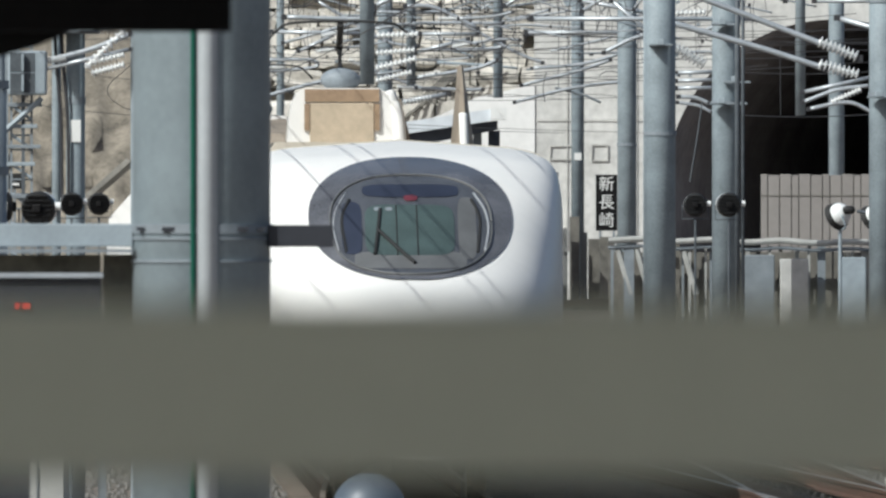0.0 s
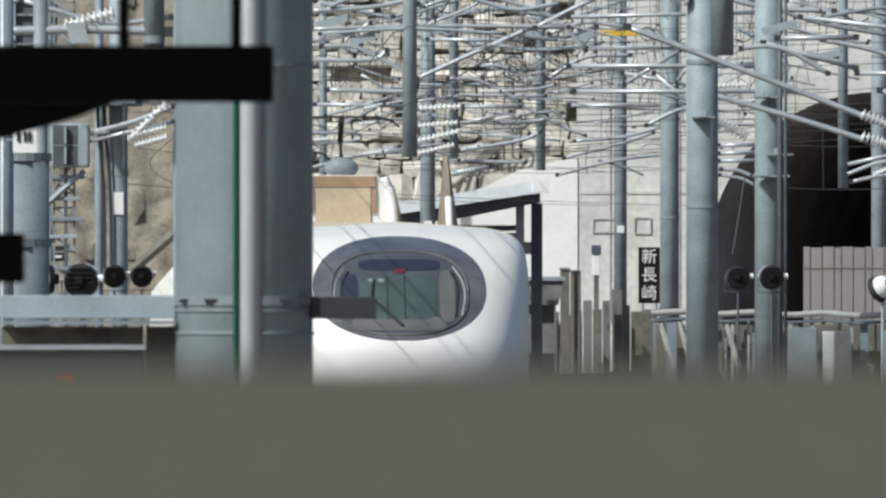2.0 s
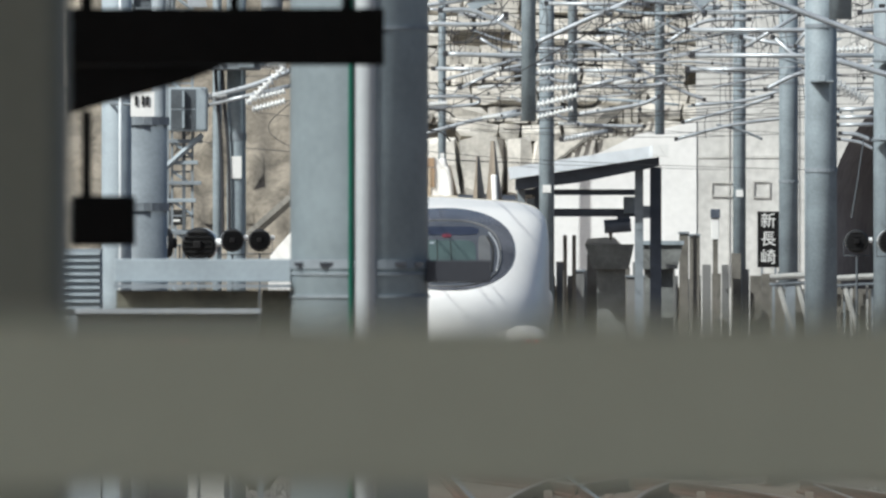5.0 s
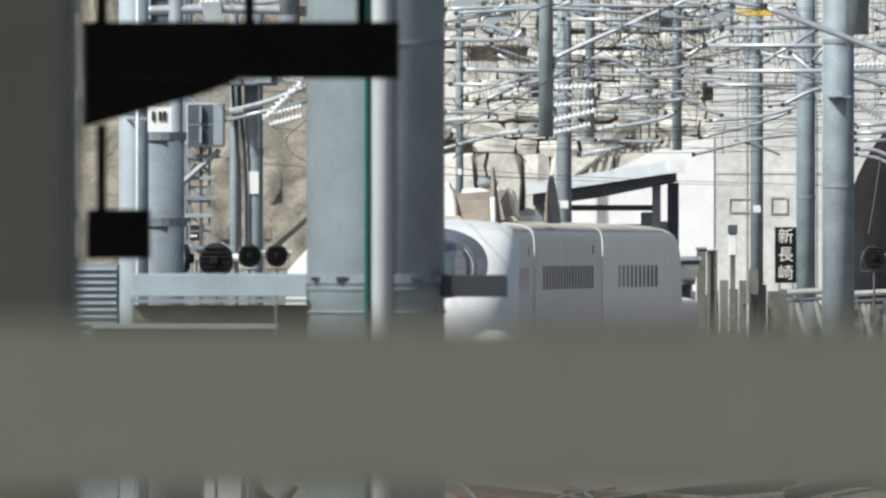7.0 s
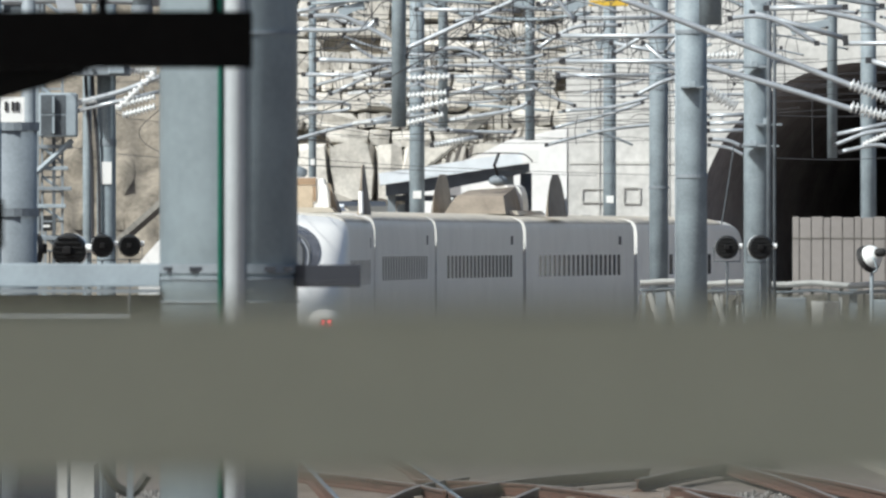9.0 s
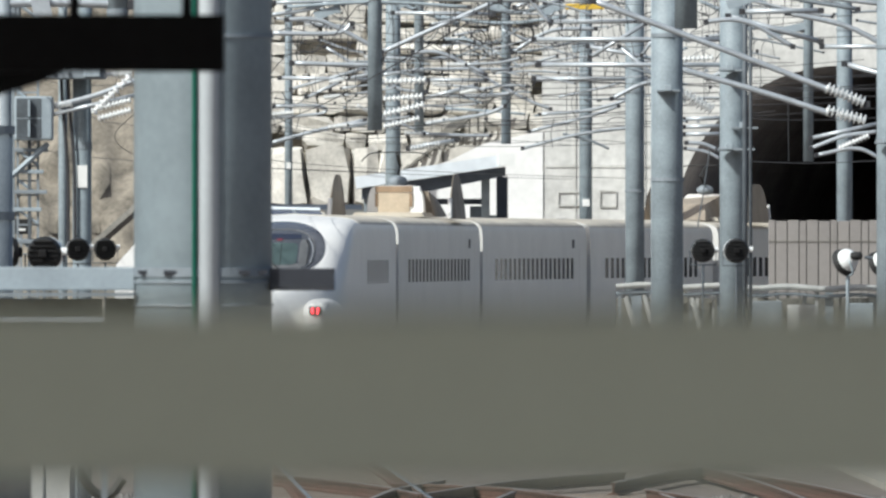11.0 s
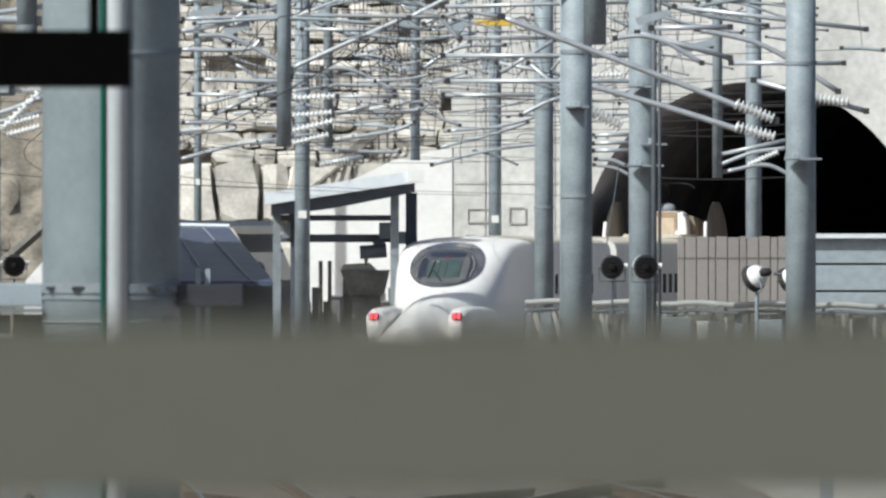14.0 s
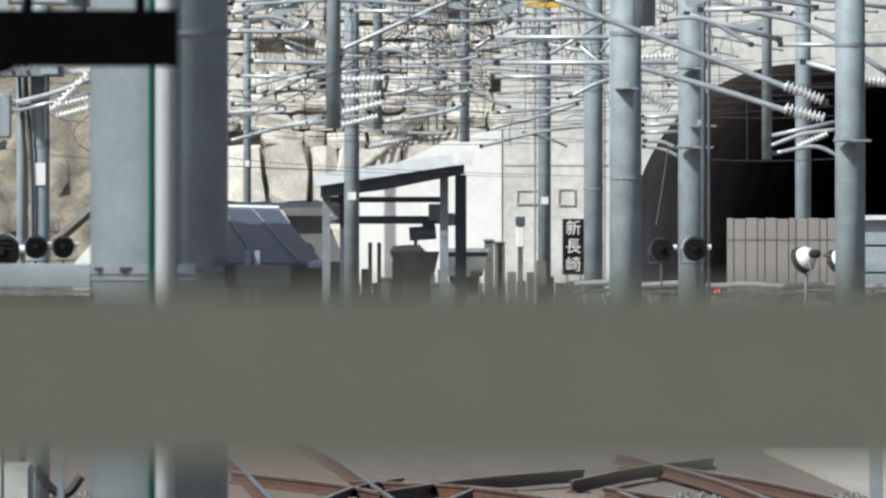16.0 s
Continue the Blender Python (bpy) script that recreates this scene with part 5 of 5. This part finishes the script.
INS = ((886, 182, 962, 179, 6.5, 329.5), (884, 240, 958, 222, 7, 329.5), (884, 213, 956, 207, 6, 329.5), (884, 262, 950, 246, 5.5, 329.5), (1408, 199, 1468, 233, 12, 270), (1399, 143, 1470, 140, 6, 300), (1668, 232, 1740, 252, 11, 270), (1668, 192, 1738, 220, 11, 255),
       (683, 240, 726, 236, 6, 430), (930, 301, 985, 291, 6, 430), (960, 255, 1000, 248, 5, 430), (1257, -47, 1367, -9, 14, 261.8), (257, 36, 347, 11, 12, 150), (380, 248, 440, 232, 7, 205), (300, 226, 335, 221, 8, 205), (376, 230, 440, 214, 6, 205), (1690, 300, 1745, 276, 6, 390), (1800, 180, 1870, 190, 10, 280), (370, 238, 439, 171, 8, 205), (386, 170, 442, 167, 8, 206))
for x0, y0, x1, y1, r, d in INS:
    t = thing("line_insulator", "ribbed white porcelain line insulator", "insulator", "insulators")
    d = yard(d) if x0 < 460 else d
    insulator(t, spot(x0, y0, d), spot(x1, y1, d), r * d / F)

lamp = thing("yellow_bracket", "small yellow bracket on the overhead line", "bracket")
part("plate", slab(1206, 44, 1275, 54, 420, 0.3, 0.02), YELLOW, lamp)


def infill():
    """Registration tubes, droppers and wires farther down the yard."""
    rnd = random.Random(12)
    for k in range(74):
        x = rnd.uniform(690, 1500)
        y = rnd.triangular(-40, 300, 140)
        if x > 1400 and y > 230:
            continue
        L = rnd.uniform(50, 150)
        a = rnd.choice((-0.35, -0.2, -0.12, 0.0, 0.05, 0.2, 0.42))
        d = rnd.choice((330, 400, 420, 440)) + rnd.uniform(-0.06, 0.06)
        hook = rnd.uniform(-14, 14)
        pts = [(x, y), (x + L * 0.6, y + L * 0.6 * a + hook * 0.3), (x + L, y + L * a + hook)]
        if rnd.random() < 0.22:
            i0, i1 = (x - 34, y - 34 * a), (x, y)
            t = arm(pts, rnd.uniform(3, 5), d, (i0, i1, 5))
        else:
            t = arm(pts, rnd.uniform(2, 4), d, clamps=rnd.random() < 0.6, material=rnd.choice((GALV_L, GALV_L, GALV, GALV_D)))
        q, sway = rnd.choice((0.08, 0.5, 0.9)), rnd.uniform(-26, 26)
        hx, hy = x + L * q, y + L * q * a
        part("hanger_wire", tube(bmesh.new(), bend([spot(hx, hy, d), spot(hx + sway, hy * 0.5 - 60, d), spot(hx + rnd.uniform(-4, 4), -262, d)], 4), rnd.uniform(0.5, 0.85) * d / F / 2 + 0.004, 5), WIRE, t, "dark hanger wire")
    # thicker tubes high above the tracks
    for k in range(24):
        x, y, d = rnd.uniform(680, 1480), rnd.uniform(-75, 70), rnd.choice((330, 400, 420)) + rnd.uniform(-0.08, 0.08)
        L, a = rnd.uniform(90, 330), rnd.choice((-0.3, -0.1, 0.0, 0.0, 0.02, 0.08, 0.28))
        bow = rnd.uniform(-18, 18)
        arm([(x, y), (x + L * 0.5, y + L * 0.5 * a + bow), (x + L, y + L * a)], rnd.uniform(4, 8), d, clamps=rnd.random() < 0.5, material=rnd.choice((GALV_L, GALV, GALV, GALV_D)))
    # registration tubes before the portal
    for k in range(30):
        x, y, d = rnd.uniform(1470, 1880), rnd.triangular(-90, 130, 10), rnd.choice((330, 400, 420)) + rnd.uniform(-0.08, 0.08)
        L, a = rnd.uniform(50, 190), rnd.choice((-0.3, -0.12, 0.0, 0.05, 0.2, 0.35))
        bow = rnd.uniform(-12, 12)
        t = arm([(x, y), (x + L * 0.5, y + L * 0.5 * a + bow), (x + L, y + L * a)], rnd.uniform(2.5, 6), d, material=rnd.choice((GALV_L, GALV, GALV_D)))
        hx, hy = x + L * 0.5, y + L * 0.5 * a + bow
        part("hanger_wire", tube(bmesh.new(), bend([spot(hx, hy, d), spot(hx + rnd.uniform(-15, 15), hy * 0.5 - 90, d), spot(hx, -262, d)], 4), 0.009, 5), WIRE, t, "dark hanger wire")
    w = thing("contact_wires", "dark catenary and contact wires with droppers", "wires")
    for k in range(44):
        y0 = rnd.uniform(-60, 290)
        xa, xb = rnd.uniform(640, 900), rnd.uniform(1250, 1900)
        y1 = y0 + rnd.uniform(-60, 60)
        if y1 > 250:
            xb = min(xb, 1400)
        d = rnd.uniform(340, 460)
        pts = [spot(xa + (xb - xa) * i / 8, y0 + (y1 - y0) * i / 8 + 10 * math.sin(math.pi * i / 8), d) for i in range(9)]
        part("wire", tube(bmesh.new(), pts, rnd.uniform(0.9, 1.5) * d / F / 2, 5), WIRE, w)
    for k in range(240):
        x, y = rnd.uniform(690, 1560), rnd.triangular(-80, 250, 60)
        d = rnd.uniform(340, 460)
        dx = rnd.uniform(-10, 10)
        L = rnd.uniform(20, 70)
        pts = bend([spot(x, y, d), spot(x + dx + rnd.uniform(-8, 8), y + L / 2, d), spot(x + dx, y + L, d)], 4)
        part("dropper", tube(bmesh.new(), pts, rnd.uniform(0.8, 1.6) * d / F / 2, 5), WIRE, w)
    for k in range(85):
        x, y, d = rnd.uniform(690, 1480), rnd.triangular(-60, 270, 110), rnd.uniform(330, 445)
        dx, dy, sag = rnd.uniform(20, 95), rnd.uniform(-30, 30), rnd.uniform(8, 34) * rnd.choice((1, 1, -0.6))
        pts = bend([spot(x, y, d), spot(x + dx * 0.25, y + dy * 0.25 + sag * 0.8, d), spot(x + dx * 0.7, y + dy * 0.7 + sag, d), spot(x + dx, y + dy, d)], 5)
        part("slack_cable", tube(bmesh.new(), pts, rnd.uniform(1.0, 2.2) * d / F / 2, 5), rnd.choice((WIRE, WIRE, DARKSTEEL)), w)
    for k in range(70):
        x, y, d = rnd.uniform(690, 1560), rnd.uniform(-40, 260), rnd.uniform(330, 450)
        part("fitting", boxes((spot(x, y, d), (rnd.uniform(3, 9) * d / F, 0.1, rnd.uniform(3, 7) * d / F)), bevel=0.004), rnd.choice((WIRE, WIRE, GALV_D)), w)


infill()


def tunnel_wires():
    """Stray wires before the tunnel mouth, brackets on the masts and coiled slack."""
    t = thing("span_wires", "thin dark span wires before the tunnel mouth", "wires")
    for y in (247, 323):
        part("wire", tube(bmesh.new(), [spot(1535 + 25 * k, y + 3 * math.sin(k * 0.4), 410) for k in range(11)], 0.012, 5), WIRE, t)
    part("dropper", tube(bmesh.new(), [spot(1600, 200, 410), spot(1601, 323, 410)], 0.012, 5), WIRE, t)
    part("lead", tube(bmesh.new(), bend([spot(1462, 300, 300), spot(1450, 380, 300), spot(1440, 440, 300)]), 0.014, 5), DARKSTEEL, t)
    for x0, x1, y, d in ((1476, 1542, 300, 289.4), (1500, 1548, 262, 289.4), (1755, 1822, 288, 274.4), (1368, 1410, 196, 261.5), (1478, 1530, 160, 289.4)):
        b = thing("mast_bracket", "grey steel bracket clamped to the mast", "bracket", "mast brackets")
        part("bar", slab(x0, y, x1, y + 4, d, 0.3, 0.01), GALV_D, b)
        part("plate", slab(x0 + 14, y - 9, x0 + 26, y + 2, d - 0.02, 0.12, 0.01), GALV, b)
    for x, y, r, d in ((770, 70, 15, 330), (1052, 104, 14, 345), (938, 150, 12, 380), (1140, 180, 12, 400), (1330, 190, 10, 400), (1208, 90, 13, 420), (1290, 50, 12, 380)):
        c = thing("cable_coil", "dark coil of slack overhead cable", "coil", "cable coils")
        part("loop", tube(bmesh.new(), [spot(x + r * math.cos(a) * (1 + 0.1 * math.sin(3 * a)), y + r * math.sin(a), d + 0.02 * a) for a in np.linspace(0, 4 * math.pi, 40)], 0.016, 5), WIRE, c)
    for x, y, d, w in ((760, 60, 330, 46), (700, 30, 330, 60), (1070, 45, 440, 44), (1160, 55, 380, 40), (1490, 40, 280, 60), (1560, 92, 280, 70), (1215, 118, 420, 40), (905, 40, 340, 36)):
        g = thing("gusset_plate", "pale blue-grey gusset plate of the overhead structure", "plate", "gusset plates")
        part("plate", flat([(x, y), (x + w, y - 16), (x + w + 4, y - 4), (x + 6, y + 14)], d, 0.06), GALV, g)


tunnel_wires()


def running_wires():
    """Messenger, contact and feeder wires along the tracks."""
    t = thing("running_wires", "dark contact and messenger wires above the tracks", "wires")
    for dx, z in ((0, 5.1), (0.1, 6.1), (-1.7, 6.6), (-2.6, 5.1), (-2.6, 6.1), (-3.6, 7.0), (-4.6, 5.2), (-4.6, 6.2), (-6.0, 7.2)):
        pts = [(track_x(q) + dx, q, z + 0.12 * math.cos(q / 50 * 2 * math.pi) * (z > 5.5)) for q in range(140, 470, 10)]
        part("wire", tube(bmesh.new(), pts, 0.008, 5), WIRE, t)


running_wires()


def beams():
    """Portal beams above the view that carry the drop posts."""
    for d, x0, x1 in ((330, 466, 2250), (420, 600, 2250), (440, 615, 2250), (400, 590, 2250), (148, 478, 2400)):
        t = thing("catenary_beam", "galvanised lattice beam across the tracks", "beam", "catenary beams")
        part("chord", tube(bmesh.new(), [spot(x0, -262, d), spot(x1, -262, d)], 0.12, 8), GALV, t)
        part("chord", tube(bmesh.new(), [spot(x0, -292, d), spot(x1, -292, d)], 0.12, 8), GALV, t)
        for x in (x0, x1):
            part("leg", rod((spot(x, 0, d).x, d, -0.36), spot(x, -300, d), 0.16, seg=16), GALV, t)


beams()


def motions():
    def at(t):
        return 160.5 + 13.9 * t + 0.417 * t * t - 3.4 * math.exp(-((t - 7.3) / 1.3) ** 2)
    for car, off, turn in CARS:
        rows = []
        for k in range(33):
            t = k * 0.5
            c = at(t) + off
            a, b = c - 8.75, c + 8.75
            xa, xb = track_x(a), track_x(b)
            rows.append((t, pose((xa + xb) / 2, c, rise(c), 0, 0, turn - math.degrees(math.atan2(xb - xa, 17.5)))))
        walk(car, rows)


motions()
